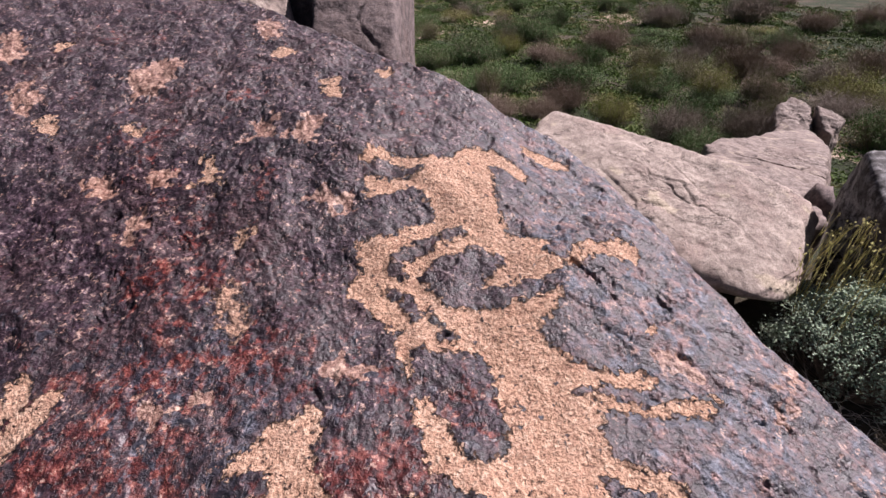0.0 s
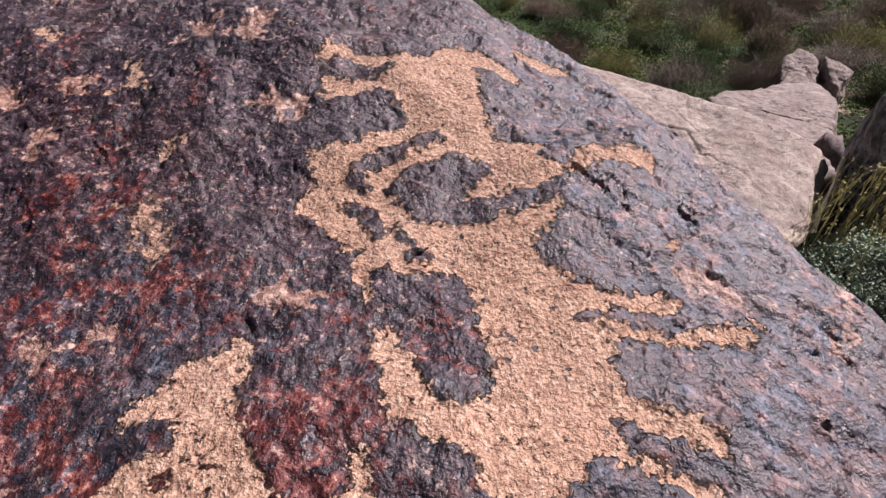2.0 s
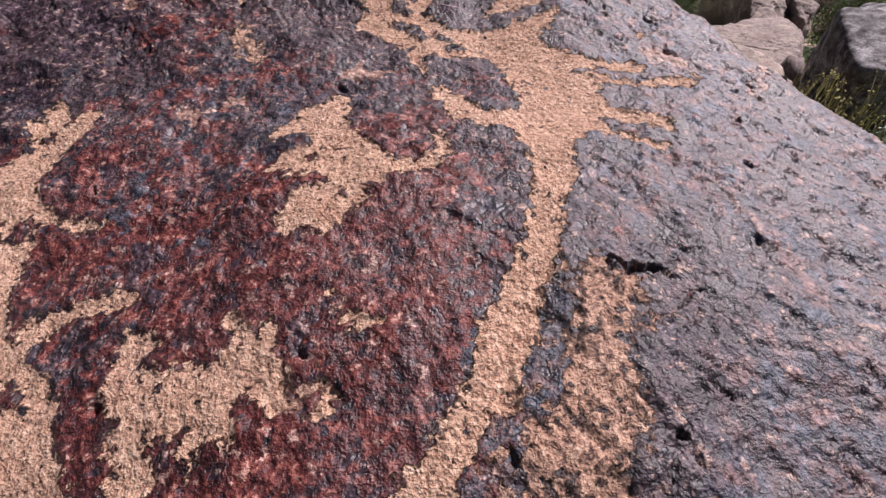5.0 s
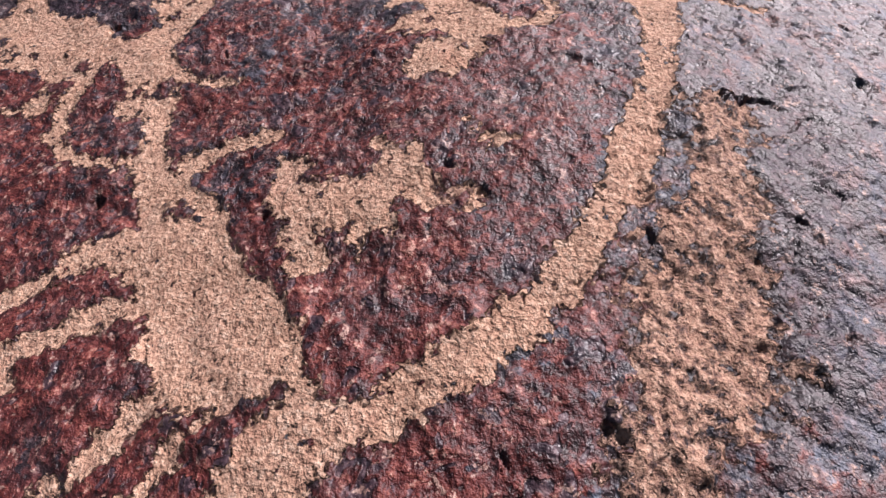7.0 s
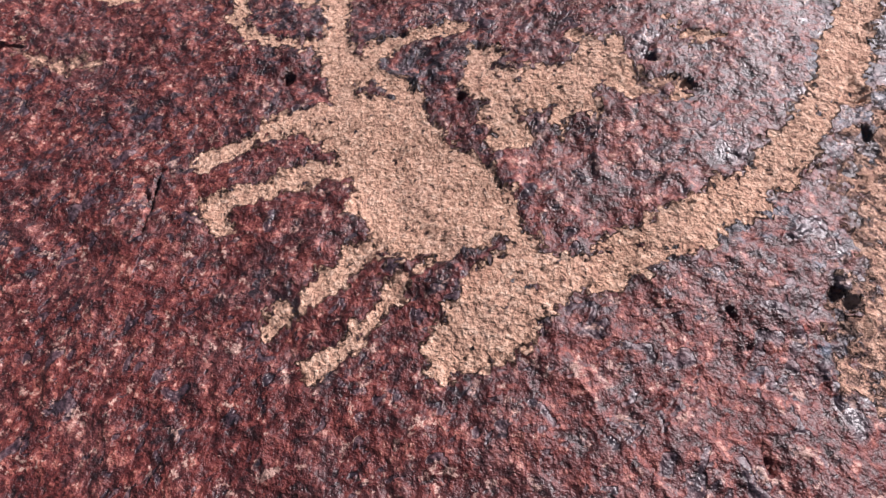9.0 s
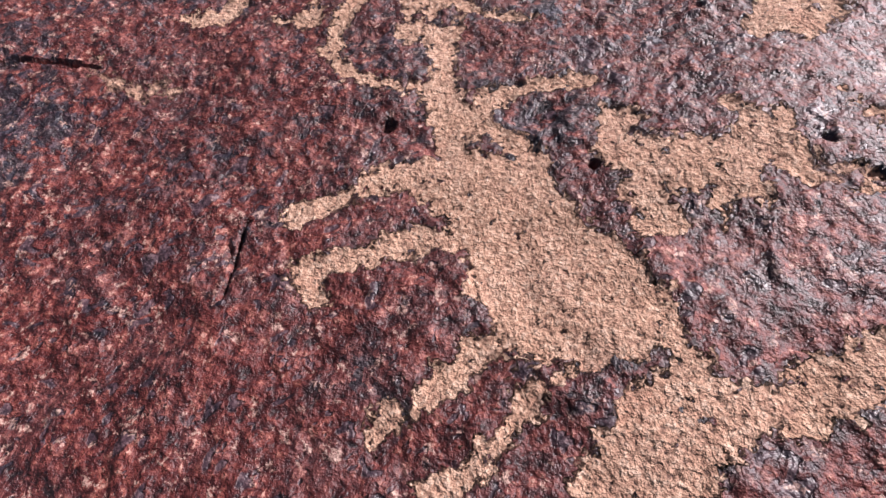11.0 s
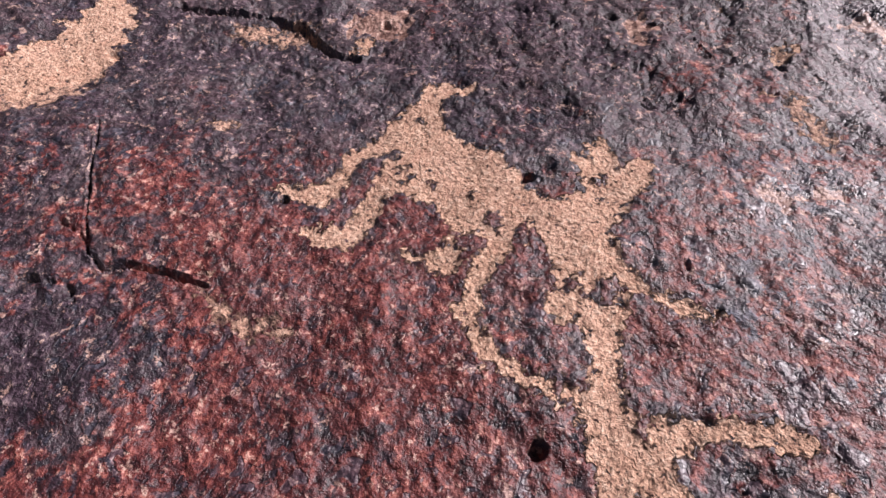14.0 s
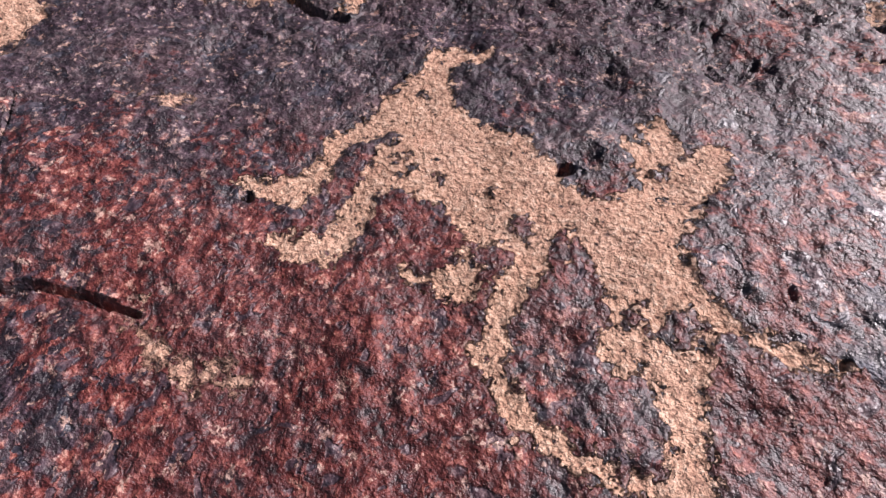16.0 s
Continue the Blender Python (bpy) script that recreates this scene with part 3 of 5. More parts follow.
outline("D", (-0.6, 0.145), (-0.565, 0.122), (-0.536, 0.099), (-0.517, 0.079), (-0.51, 0.047), (-0.496, 0.024), (-0.475, 0.011), (-0.466, -0.015), (-0.438, -0.046), (-0.577, -0.134), (-0.583, -0.117), (-0.604, -0.106), (-0.606, -0.098), (-0.596, -0.087), (-0.607, -0.068), (-0.622, -0.053), (-0.64, -0.042), (-0.659, -0.049), (-0.687, -0.055), (-0.71, -0.062), (-0.74, -0.072), (-0.763, -0.079), (-0.777, -0.087), (-0.777, -0.1), (-0.759, -0.117), (-0.783, -0.12), (-0.804, -0.107), (-0.82, -0.084), (-0.824, -0.071), (-0.797, -0.064), (-0.777, -0.061), (-0.75, -0.054), (-0.723, -0.043), (-0.702, -0.026), (-0.68, -0.014), (-0.662, -0.019), (-0.644, -0.023), (-0.643, -0.009), (-0.659, 0.007), (-0.675, 0.024), (-0.7, 0.036))
outline("D", (-0.675, -0.22), (-0.658, -0.218), (-0.64, -0.233), (-0.655, -0.242), (-0.667, -0.251), (-0.666, -0.267), (-0.678, -0.263), (-0.686, -0.247), (-0.682, -0.233))
outline("X", (-0.552, 0.182), (-0.543, 0.177), (-0.534, 0.121), (-0.538, 0.102), (-0.545, 0.118))
outline("E", (-0.786, 0.496), (-0.765, 0.506), (-0.749, 0.521), (-0.753, 0.545), (-0.776, 0.574), (-0.779, 0.592), (-0.755, 0.591), (-0.754, 0.62), (-0.736, 0.63), (-0.716, 0.626), (-0.708, 0.599), (-0.713, 0.564), (-0.696, 0.574), (-0.675, 0.597), (-0.653, 0.612), (-0.651, 0.588), (-0.653, 0.549), (-0.672, 0.521), (-0.683, 0.496), (-0.693, 0.472), (-0.699, 0.449), (-0.691, 0.419), (-0.676, 0.396), (-0.651, 0.386), (-0.63, 0.37), (-0.603, 0.361), (-0.574, 0.351), (-0.556, 0.345), (-0.559, 0.332), (-0.581, 0.337), (-0.61, 0.342), (-0.633, 0.351), (-0.656, 0.361), (-0.673, 0.368))
outline("E", (-0.656, 0.361), (-0.673, 0.368), (-0.669, 0.336), (-0.669, 0.301), (-0.669, 0.268), (-0.662, 0.238), (-0.652, 0.21), (-0.64, 0.184), (-0.631, 0.158), (-0.623, 0.141), (-0.627, 0.109), (-0.66, 0.102), (-0.67, 0.137), (-0.684, 0.168), (-0.696, 0.201), (-0.717, 0.197), (-0.734, 0.193), (-0.754, 0.204), (-0.778, 0.21), (-0.799, 0.218), (-0.828, 0.223), (-0.852, 0.239), (-0.863, 0.263), (-0.88, 0.277), (-0.889, 0.294), (-0.882, 0.314), (-0.884, 0.333), (-0.886, 0.358), (-0.875, 0.381), (-0.871, 0.403), (-0.887, 0.411), (-0.837, 0.513), (-0.81, 0.499), (-0.786, 0.496), (-0.765, 0.506))
outline("E", (-1.062, 0.543), (-1.096, 0.546), (-1.115, 0.536), (-1.133, 0.512), (-1.135, 0.477), (-1.141, 0.443), (-1.15, 0.416), (-1.175, 0.411), (-1.2, 0.418), (-1.228, 0.418), (-1.249, 0.426), (-1.239, 0.438), (-1.207, 0.443), (-1.185, 0.455), (-1.171, 0.471), (-1.164, 0.493), (-1.163, 0.528), (-1.145, 0.553), (-1.127, 0.578), (-1.111, 0.596), (-1.117, 0.626), (-1.105, 0.643), (-1.088, 0.661), (-1.08, 0.687), (-1.074, 0.723), (-1.047, 0.734), (-1.01, 0.73), (-0.987, 0.738), (-0.988, 0.715), (-1.016, 0.708), (-1.035, 0.684), (-1.024, 0.645), (-1.004, 0.616))
outline("E", (-0.958, 0.591), (-0.924, 0.581), (-0.895, 0.571), (-0.879, 0.546), (-0.857, 0.536), (-0.837, 0.513), (-0.81, 0.499), (-0.871, 0.403), (-0.887, 0.411), (-0.904, 0.403), (-0.905, 0.376), (-0.903, 0.355), (-0.912, 0.338), (-0.933, 0.335), (-0.958, 0.341), (-0.98, 0.348), (-0.999, 0.35), (-0.994, 0.361), (-0.974, 0.359), (-0.952, 0.363), (-0.933, 0.376), (-0.929, 0.393), (-0.931, 0.415), (-0.954, 0.441), (-0.98, 0.461), (-1.012, 0.463), (-1.033, 0.467))
outline("E", (-1.012, 0.463), (-1.033, 0.467), (-1.041, 0.459), (-1.059, 0.45), (-1.059, 0.426), (-1.06, 0.402), (-1.065, 0.378), (-1.072, 0.36), (-1.086, 0.346), (-1.114, 0.341), (-1.15, 0.351), (-1.16, 0.36), (-1.146, 0.375), (-1.124, 0.373), (-1.105, 0.388), (-1.096, 0.414), (-1.094, 0.445), (-1.089, 0.472), (-1.083, 0.499), (-1.078, 0.527), (-1.062, 0.543), (-1.096, 0.546), (-1.024, 0.645), (-1.004, 0.616), (-0.973, 0.604), (-0.958, 0.591), (-0.924, 0.581))
outline("X", (-0.698, 0.215), (-0.705, 0.261), (-0.712, 0.285), (-0.72, 0.309), (-0.743, 0.305), (-0.764, 0.309), (-0.771, 0.326), (-0.761, 0.337), (-0.766, 0.365), (-0.78, 0.392), (-0.795, 0.421), (-0.813, 0.446), (-0.818, 0.428), (-0.817, 0.401), (-0.832, 0.388), (-0.847, 0.38), (-0.846, 0.355), (-0.858, 0.338), (-0.867, 0.322), (-0.853, 0.301), (-0.852, 0.283), (-0.842, 0.263), (-0.825, 0.245), (-0.804, 0.237), (-0.777, 0.222), (-0.75, 0.22), (-0.724, 0.218))
outline("X", (-0.889, 0.45), (-0.872, 0.459), (-0.853, 0.439), (-0.862, 0.421), (-0.878, 0.429))
outline("X", (-0.709, 0.366), (-0.682, 0.376), (-0.675, 0.353), (-0.684, 0.333), (-0.7, 0.331), (-0.71, 0.347))
outline("X", (-0.748, 0.359), (-0.733, 0.366), (-0.731, 0.353), (-0.742, 0.346))
outline("X", (-0.731, 0.555), (-0.718, 0.566), (-0.707, 0.553), (-0.719, 0.536))
outline("C", (-0.145, 0.409), (-0.13, 0.396), (-0.12, 0.381), (-0.109, 0.367), (-0.091, 0.363), (-0.072, 0.367), (-0.059, 0.369), (-0.046, 0.376), (-0.045, 0.391), (-0.049, 0.403), (-0.049, 0.418), (-0.037, 0.421), (-0.029, 0.405), (-0.024, 0.381), (-0.026, 0.37), (-0.036, 0.36), (-0.045, 0.345), (-0.06, 0.341), (-0.081, 0.339), (-0.102, 0.338), (-0.123, 0.337), (-0.125, 0.325), (-0.197, 0.33), (-0.204, 0.351), (-0.226, 0.363), (-0.243, 0.362), (-0.259, 0.358), (-0.266, 0.354), (-0.274, 0.36), (-0.273, 0.37), (-0.288, 0.377), (-0.301, 0.383), (-0.3, 0.4), (-0.286, 0.404), (-0.272, 0.415), (-0.254, 0.416), (-0.239, 0.417))
outline("C", (-0.254, 0.416), (-0.239, 0.417), (-0.242, 0.433), (-0.254, 0.454), (-0.251, 0.464), (-0.265, 0.459), (-0.282, 0.46), (-0.294, 0.457), (-0.302, 0.446), (-0.314, 0.45), (-0.312, 0.46), (-0.308, 0.473), (-0.295, 0.49), (-0.282, 0.5), (-0.271, 0.506), (-0.265, 0.513), (-0.271, 0.528), (-0.252, 0.532), (-0.23, 0.539), (-0.219, 0.55), (-0.212, 0.559), (-0.196, 0.553), (-0.192, 0.541), (-0.199, 0.532), (-0.199, 0.519), (-0.186, 0.523), (-0.177, 0.526), (-0.169, 0.509), (-0.184, 0.502), (-0.191, 0.491), (-0.181, 0.468), (-0.18, 0.454), (-0.166, 0.439), (-0.153, 0.425), (-0.145, 0.409), (-0.13, 0.396))
outline("X", (-0.256, 0.393), (-0.248, 0.4), (-0.236, 0.405), (-0.234, 0.396), (-0.245, 0.386))
outline("C", (-0.192, 0.334), (-0.163, 0.327), (-0.142, 0.303), (-0.176, 0.275), (-0.192, 0.256), (-0.208, 0.249), (-0.22, 0.258), (-0.229, 0.276), (-0.24, 0.257), (-0.27, 0.265), (-0.275, 0.283), (-0.264, 0.303), (-0.244, 0.335))
outline("N", (-1.904, 0.516), (-1.898, 0.568), (-1.886, 0.617), (-1.863, 0.673), (-1.859, 0.731), (-1.845, 0.761), (-1.803, 0.784), (-1.794, 0.721), (-1.775, 0.666), (-1.741, 0.631), (-1.737, 0.582), (-1.768, 0.539), (-1.793, 0.507), (-1.813, 0.471), (-1.831, 0.436))
outline("R", (-1.013, 1.596), (-0.977, 1.7), (-0.906, 1.713), (-0.853, 1.652), (-0.863, 1.566), (-0.885, 1.496), (-0.963, 1.512))
outline("R", (-0.701, 1.952), (-0.668, 2.021), (-0.613, 1.952), (-0.599, 1.848), (-0.663, 1.859))
outline("N", (-0.583, 1.704), (-0.579, 1.773), (-0.53, 1.787), (-0.503, 1.716))
outline("N", (-0.382, 1.546), (-0.333, 1.555), (-0.301, 1.438), (-0.34, 1.439))
outline("N", (-0.221, 1.622), (-0.181, 1.652), (-0.163, 1.588), (-0.198, 1.56))
outline("R", (-1.351, 1.536), (-1.308, 1.582), (-1.237, 1.502), (-1.237, 1.426), (-1.302, 1.456))
outline("N", (-1.219, 1.417), (-1.131, 1.411), (-1.075, 1.301), (-1.139, 1.33))
outline("R", (-1.623, 1.895), (-1.586, 1.931), (-1.49, 1.819), (-1.456, 1.714), (-1.48, 1.677))
outline("R", (-0.516, 1.246), (-0.519, 1.319), (-0.486, 1.34), (-0.451, 1.3), (-0.472, 1.238))
outline("R", (-0.414, 1.232), (-0.364, 1.291), (-0.336, 1.288), (-0.316, 1.215), (-0.379, 1.19))
outline("N", (-0.624, 1.183), (-0.592, 1.194), (-0.549, 1.115), (-0.529, 1.077), (-0.6, 1.079), (-0.585, 1.12))
outline("R", (-0.738, 1.156), (-0.684, 1.147), (-0.664, 1.098), (-0.699, 1.101))
outline("R", (-0.861, 1.068), (-0.88, 1.133), (-0.838, 1.134), (-0.815, 1.074))
outline("R", (-0.744, 0.984), (-0.72, 1.014), (-0.677, 1.001), (-0.672, 0.957), (-0.7, 0.941))
outline("N", (-0.439, 0.913), (-0.434, 0.956), (-0.421, 0.936), (-0.428, 0.904))
outline("M", (-0.46, 0.793), (-0.414, 0.807), (-0.354, 0.739), (-0.353, 0.701), (-0.382, 0.688), (-0.422, 0.735))
outline("N", (-0.886, 1.311), (-0.858, 1.343), (-0.815, 1.278))
outline("N", (-1.415, 1.863), (-1.327, 1.85), (-1.299, 1.782), (-1.358, 1.792))
outline("R", (-0.306, 1.032), (-0.275, 1.047), (-0.219, 1.016), (-0.249, 1.001))
outline("R", (-0.201, 0.632), (-0.137, 0.634), (-0.139, 0.612), (-0.183, 0.616))
stroke("M", (0.141, 0.143, 0.02), (0.128, 0.091, 0.047), (0.106, 0.033, 0.05), (0.086, -0.018, 0.057), (0.067, -0.069, 0.063), (0.053, -0.12, 0.072), (0.039, -0.169, 0.083))
stroke("M", (0.008, -0.162, 0.056), (-0.021, -0.234, 0.054), (-0.049, -0.305, 0.052))
stroke("M", (-1.803, 0.496, 0.026), (-1.777, 0.557, 0.032), (-1.756, 0.646, 0.022))
stroke("M", (0.07, 0.153, 0.021), (0.007, 0.058, 0.017), (0.01, 0.005, 0.016))
stroke("M", (-0.035, -0.171, 0.023), (-0.049, -0.23, 0.019))
stroke("M", (-0.224, 0.052, 0.021), (-0.179, 0.038, 0.013))
stroke("M", (-1.835, 0.457, 0.041), (-1.786, 0.503, 0.037), (-1.767, 0.587, 0.036), (-1.766, 0.659, 0.025))
stroke("M", (-1.543, 0.799, 0.028), (-1.469, 0.83, 0.044), (-1.393, 0.834, 0.024))
stroke("M", (-1.477, 0.536, 0.014), (-1.41, 0.537, 0.014))
stroke("M", (-1.262, 0.257, 0.012), (-1.255, 0.227, 0.007), (-1.181, 0.198, 0.005), (-1.108, 0.21, 0.005))
stroke("N", (0.247, 1.284, 0.027), (0.309, 1.268, 0.028))
stroke("N", (0.387, 0.709, 0.011))
stroke("N", (-1.881, 0.426, 0.034), (-1.872, 0.483, 0.033), (-1.859, 0.543, 0.033), (-1.839, 0.585, 0.049), (-1.826, 0.655, 0.052), (-1.815, 0.736, 0.033), (-1.815, 0.77, 0.016))
stroke("N", (-1.829, 0.523, 0.032), (-1.803, 0.586, 0.036), (-1.787, 0.685, 0.03))
stroke("N", (-1.89, 0.489, 0.041), (-1.881, 0.553, 0.044), (-1.862, 0.598, 0.053), (-1.849, 0.646, 0.048))
stroke("N", (-1.85, 0.669, 0.052), (-1.835, 0.736, 0.053))
stroke("N", (-1.265, 0.822, 0.016), (-1.256, 0.848, 0.012))
stroke("R", (-0.487, 0.557, 0.007), (-0.419, 0.573, 0.005))
stroke("R", (0.407, 0.659, 0.012), (0.431, 0.636, 0.012))
stroke("R", (0.635, 0.645, 0.006), (0.571, 0.563, 0.005))
stroke("R", (-0.177, 0.626, 0.008), (-0.138, 0.622, 0.009))
stroke("R", (-1.272, 0.901, 0.038), (-1.217, 0.903, 0.033))
stroke("X", (-0.005, 0.705, 0.005), (0.018, 0.693, 0.01), (0.028, 0.689, 0.005))
stroke("X", (-0.112, 0.791, 0.006), (-0.074, 0.784, 0.01))
stroke("X", (-0.102, 0.845, 0.01), (-0.061, 0.885, 0.016), (0.009, 0.926, 0.015), (0.035, 0.933, 0.011))
stroke("X", (-0.038, 0.818, 0.011), (0.01, 0.848, 0.024), (0.078, 0.85, 0.034), (0.108, 0.863, 0.022))
stroke("X", (-0.074, 0.761, 0.009), (-0.049, 0.743, 0.01), (-0.053, 0.727, 0.008))
stroke("X", (-0.033, 0.659, 0.005))
stroke("X", (-0.16, 0.521, 0.019), (-0.173, 0.497, 0.013))
stroke("X", (-0.256, 0.394, 0.003), (-0.241, 0.398, 0.006))
stroke("X", (-0.193, 0.314, 0.006), (-0.18, 0.315, 0.003))
stroke("X", (-0.279, 0.372, 0.002), (-0.265, 0.363, 0.001))
stroke("X", (-0.247, 0.448, 0.005), (-0.272, 0.433, 0.007))
stroke("X", (0.231, 0.582, 0.006), (0.29, 0.588, 0.007), (0.345, 0.581, 0.005))
stroke("X", (0.251, 0.431, 0.011), (0.288, 0.414, 0.009), (0.311, 0.404, 0.005))
stroke("X", (0.32, 1.204, 0.007), (0.295, 1.15, 0.006))
stroke("X", (-0.609, -0.063, 0.007), (-0.623, -0.073, 0.006))
stroke("X", (-0.519, -0.184, 0.004), (-0.493, -0.172, 0.004))
stroke("X", (-0.572, 0.085, 0.006), (-0.618, 0.104, 0.008), (-0.614, 0.113, 0.004))
stroke("X", (-0.507, 0.067, 0.009), (-0.521, 0.083, 0.005))
stroke("X", (-0.539, 0.147, 0.006), (-0.532, 0.1, 0.003))
stroke("X", (-0.368, 0.006, 0.011), (-0.35, 0.013, 0.007))
stroke("X", (-0.4, 0.017, 0.006))
stroke("X", (-1.077, 0.548, 0.009), (-1.101, 0.521, 0.011), (-1.112, 0.482, 0.012), (-1.12, 0.443, 0.013), (-1.126, 0.415, 0.012))
stroke("X", (-1.042, 0.512, 0.006), (-1.031, 0.5, 0.006))
stroke("X", (-1.057, 0.634, 0.007))
stroke("X", (-0.997, 0.496, 0.006), (-0.988, 0.489, 0.005))
stroke("X", (-0.921, 0.482, 0.005))
stroke("X", (-0.931, 0.404, 0.006), (-0.911, 0.384, 0.011), (-0.9, 0.411, 0.007))
stroke("X", (-0.954, 0.335, 0.01))
stroke("X", (-0.897, 0.332, 0.01), (-0.888, 0.312, 0.007))
stroke("X", (-0.822, 0.446, 0.006), (-0.825, 0.404, 0.011), (-0.822, 0.373, 0.013), (-0.829, 0.342, 0.01))
stroke("X", (-0.736, 0.365, 0.007))
stroke("X", (-0.688, 0.361, 0.011))
stroke("X", (-0.726, 0.546, 0.011))
stroke("X", (-0.544, 0.145, 0.011), (-0.535, 0.103, 0.008))
stroke("X", (-0.512, 0.065, 0.01), (-0.492, 0.029, 0.011), (-0.476, 0.004, 0.012), (-0.459, -0.019, 0.007))
stroke("X", (-0.388, 0.009, 0.006))
stroke("X", (-0.428, 0.019, 0.005))
stroke("X", (-0.42, 0.109, 0.006))
stroke("X", (-0.614, -0.051, 0.007), (-0.629, -0.06, 0.005))
stroke("X", (-0.608, 0.119, 0.009), (-0.592, 0.103, 0.006))
stroke("X", (-1.053, 0.516, 0.004), (-1.048, 0.489, 0.003))
stroke("X", (-1.16, 0.401, 0.005), (-1.128, 0.411, 0.006))
stroke("X", (-0.997, 0.434, 0.019), (-0.996, 0.397, 0.017), (-0.962, 0.382, 0.011))
stroke("X", (-0.882, 0.443, 0.009), (-0.865, 0.437, 0.006))
stroke("X", (-0.902, 0.387, 0.006), (-0.895, 0.417, 0.005))
stroke("X", (-0.728, 0.55, 0.007))
stroke("X", (-0.734, 0.361, 0.005), (-0.726, 0.345, 0.004))
stroke("X", (-0.89, 0.345, 0.004))
stroke("X", (-0.427, 0.002, 0.004))
stroke("X", (-0.626, 0.119, 0.005), (-0.601, 0.106, 0.004))
stroke("X", (-0.757, 0.296, 0.007), (-0.735, 0.202, 0.005))
stroke("X", (-0.693, 0.35, 0.01), (-0.681, 0.348, 0.01))
stroke("L", (-0.30, -0.205, 0.016), (-0.22, -0.165, 0.018), (-0.16, -0.125, 0.02))
crack((-1.64, 0.467, 0.003), (-1.566, 0.356, 0.003), (-1.505, 0.28, 0.004), (-1.466, 0.232, 0.006), (-1.429, 0.217, 0.009), (-1.393, 0.231, 0.009), (-1.337, 0.239, 0.007), (-1.259, 0.236, 0.005))
crack((-1.538, 0.261, 0.003), (-1.477, 0.247, 0.003))
crack((-1.544, 0.163, 0.002), (-1.483, 0.172, 0.003), (-1.45, 0.176, 0.003), (-1.429, 0.16, 0.002))
crack((-0.904, -0.017, 0.001), (-0.901, -0.055, 0.003), (-0.897, -0.095, 0.003), (-0.898, -0.13, 0.003))
crack((-1.731, 0.839, 0.015), (-1.689, 0.839, 0.018), (-1.604, 0.855, 0.017), (-1.52, 0.872, 0.015), (-1.428, 0.862, 0.016), (-1.369, 0.818, 0.013), (-1.308, 0.787, 0.015), (-1.259, 0.784, 0.015))
crack((-1.77, 0.648, 0.004), (-1.741, 0.636, 0.003), (-1.713, 0.627, 0.002))
crack((0.264, 0.857, 0.007), (0.295, 0.826, 0.012), (0.329, 0.772, 0.006))
crack((0.421, 0.794, 0.005), (0.438, 0.754, 0.005))
crack((0.162, 0.174, 0.004), (0.182, 0.158, 0.009), (0.214, 0.16, 0.008), (0.238, 0.157, 0.003))
crack((0.242, -0.1, 0.002), (0.261, -0.102, 0.004), (0.277, -0.119, 0.002))
crack((-0.533, 0.155, 0.003), (-0.535, 0.12, 0.004), (-0.532, 0.09, 0.002))
crack((0.429, 0.686, 0.003), (0.421, 0.658, 0.007), (0.438, 0.644, 0.005))
crack((0.43, 0.807, 0.006), (0.444, 0.787, 0.011), (0.467, 0.777, 0.006))
crack((0.577, 0.494, 0.006), (0.567, 0.472, 0.004))
crack((0.476, 0.46, 0.002), (0.483, 0.432, 0.002), (0.471, 0.406, 0.002))
crack((0.556, 0.441, 0.004), (0.547, 0.393, 0.006), (0.52, 0.343, 0.002))
crack((-0.685, 0.861, 0.003), (-0.672, 0.765, 0.005), (-0.633, 0.727, 0.005), (-0.6, 0.797, 0.003))
crack((-0.975, 0.937, 0.005), (-0.934, 0.897, 0.007), (-0.905, 0.91, 0.003))
crack((-0.595, 0.961, 0.005), (-0.56, 0.927, 0.006), (-0.545, 0.891, 0.004))
crack((-0.185, 0.616, 0.004), (-0.175, 0.591, 0.003))
crack((-0.633, 1.416, 0.006), (-0.553, 1.375, 0.01), (-0.477, 1.393, 0.006))
crack((-1.502, 0.174, 0.002), (-1.454, 0.178, 0.002), (-1.432, 0.162, 0.001))
crack((-0.187, -0.23, 0.002), (-0.185, -0.253, 0.003), (-0.173, -0.277, 0.002), (-0.184, -0.297, 0.002))
crack((-0.187, -0.362, 0.002), (-0.183, -0.387, 0.002), (-0.182, -0.404, 0.001))
crack((-0.289, -0.342, 0.001), (-0.274, -0.341, 0.002), (-0.257, -0.33, 0.001))
crack((-0.232, 0.098, 0.004), (-0.214, 0.08, 0.005))
crack((-0.914, -0.051, 0.002), (-0.903, -0.104, 0.002))
crack((0.217, 0.037, 0.002), (0.248, 0.001, 0.003), (0.286, -0.0, 0.002))
crack((0.16, -0.04, 0.002), (0.174, -0.035, 0.003))
crack((0.224, -0.049, 0.001), (0.241, -0.074, 0.003), (0.242, -0.1, 0.002))
crack((-0.606, 0.445, 0.002), (-0.592, 0.403, 0.003), (-0.581, 0.386, 0.002))
crack((-0.557, 0.351, 0.001), (-0.563, 0.326, 0.002))
crack((-0.825, 0.541, 0.002), (-0.798, 0.501, 0.003))
crack((-0.213, 0.591, 0.006), (-0.189, 0.563, 0.006))
crack((0.28, 0.868, 0.007), (0.3, 0.82, 0.013), (0.329, 0.779, 0.007))
crack((0.407, 0.865, 0.005), (0.407, 0.812, 0.005))
crack((0.524, 0.56, 0.004), (0.541, 0.53, 0.004), (0.548, 0.507, 0.003))
crack((0.572, 0.495, 0.005), (0.572, 0.473, 0.004))

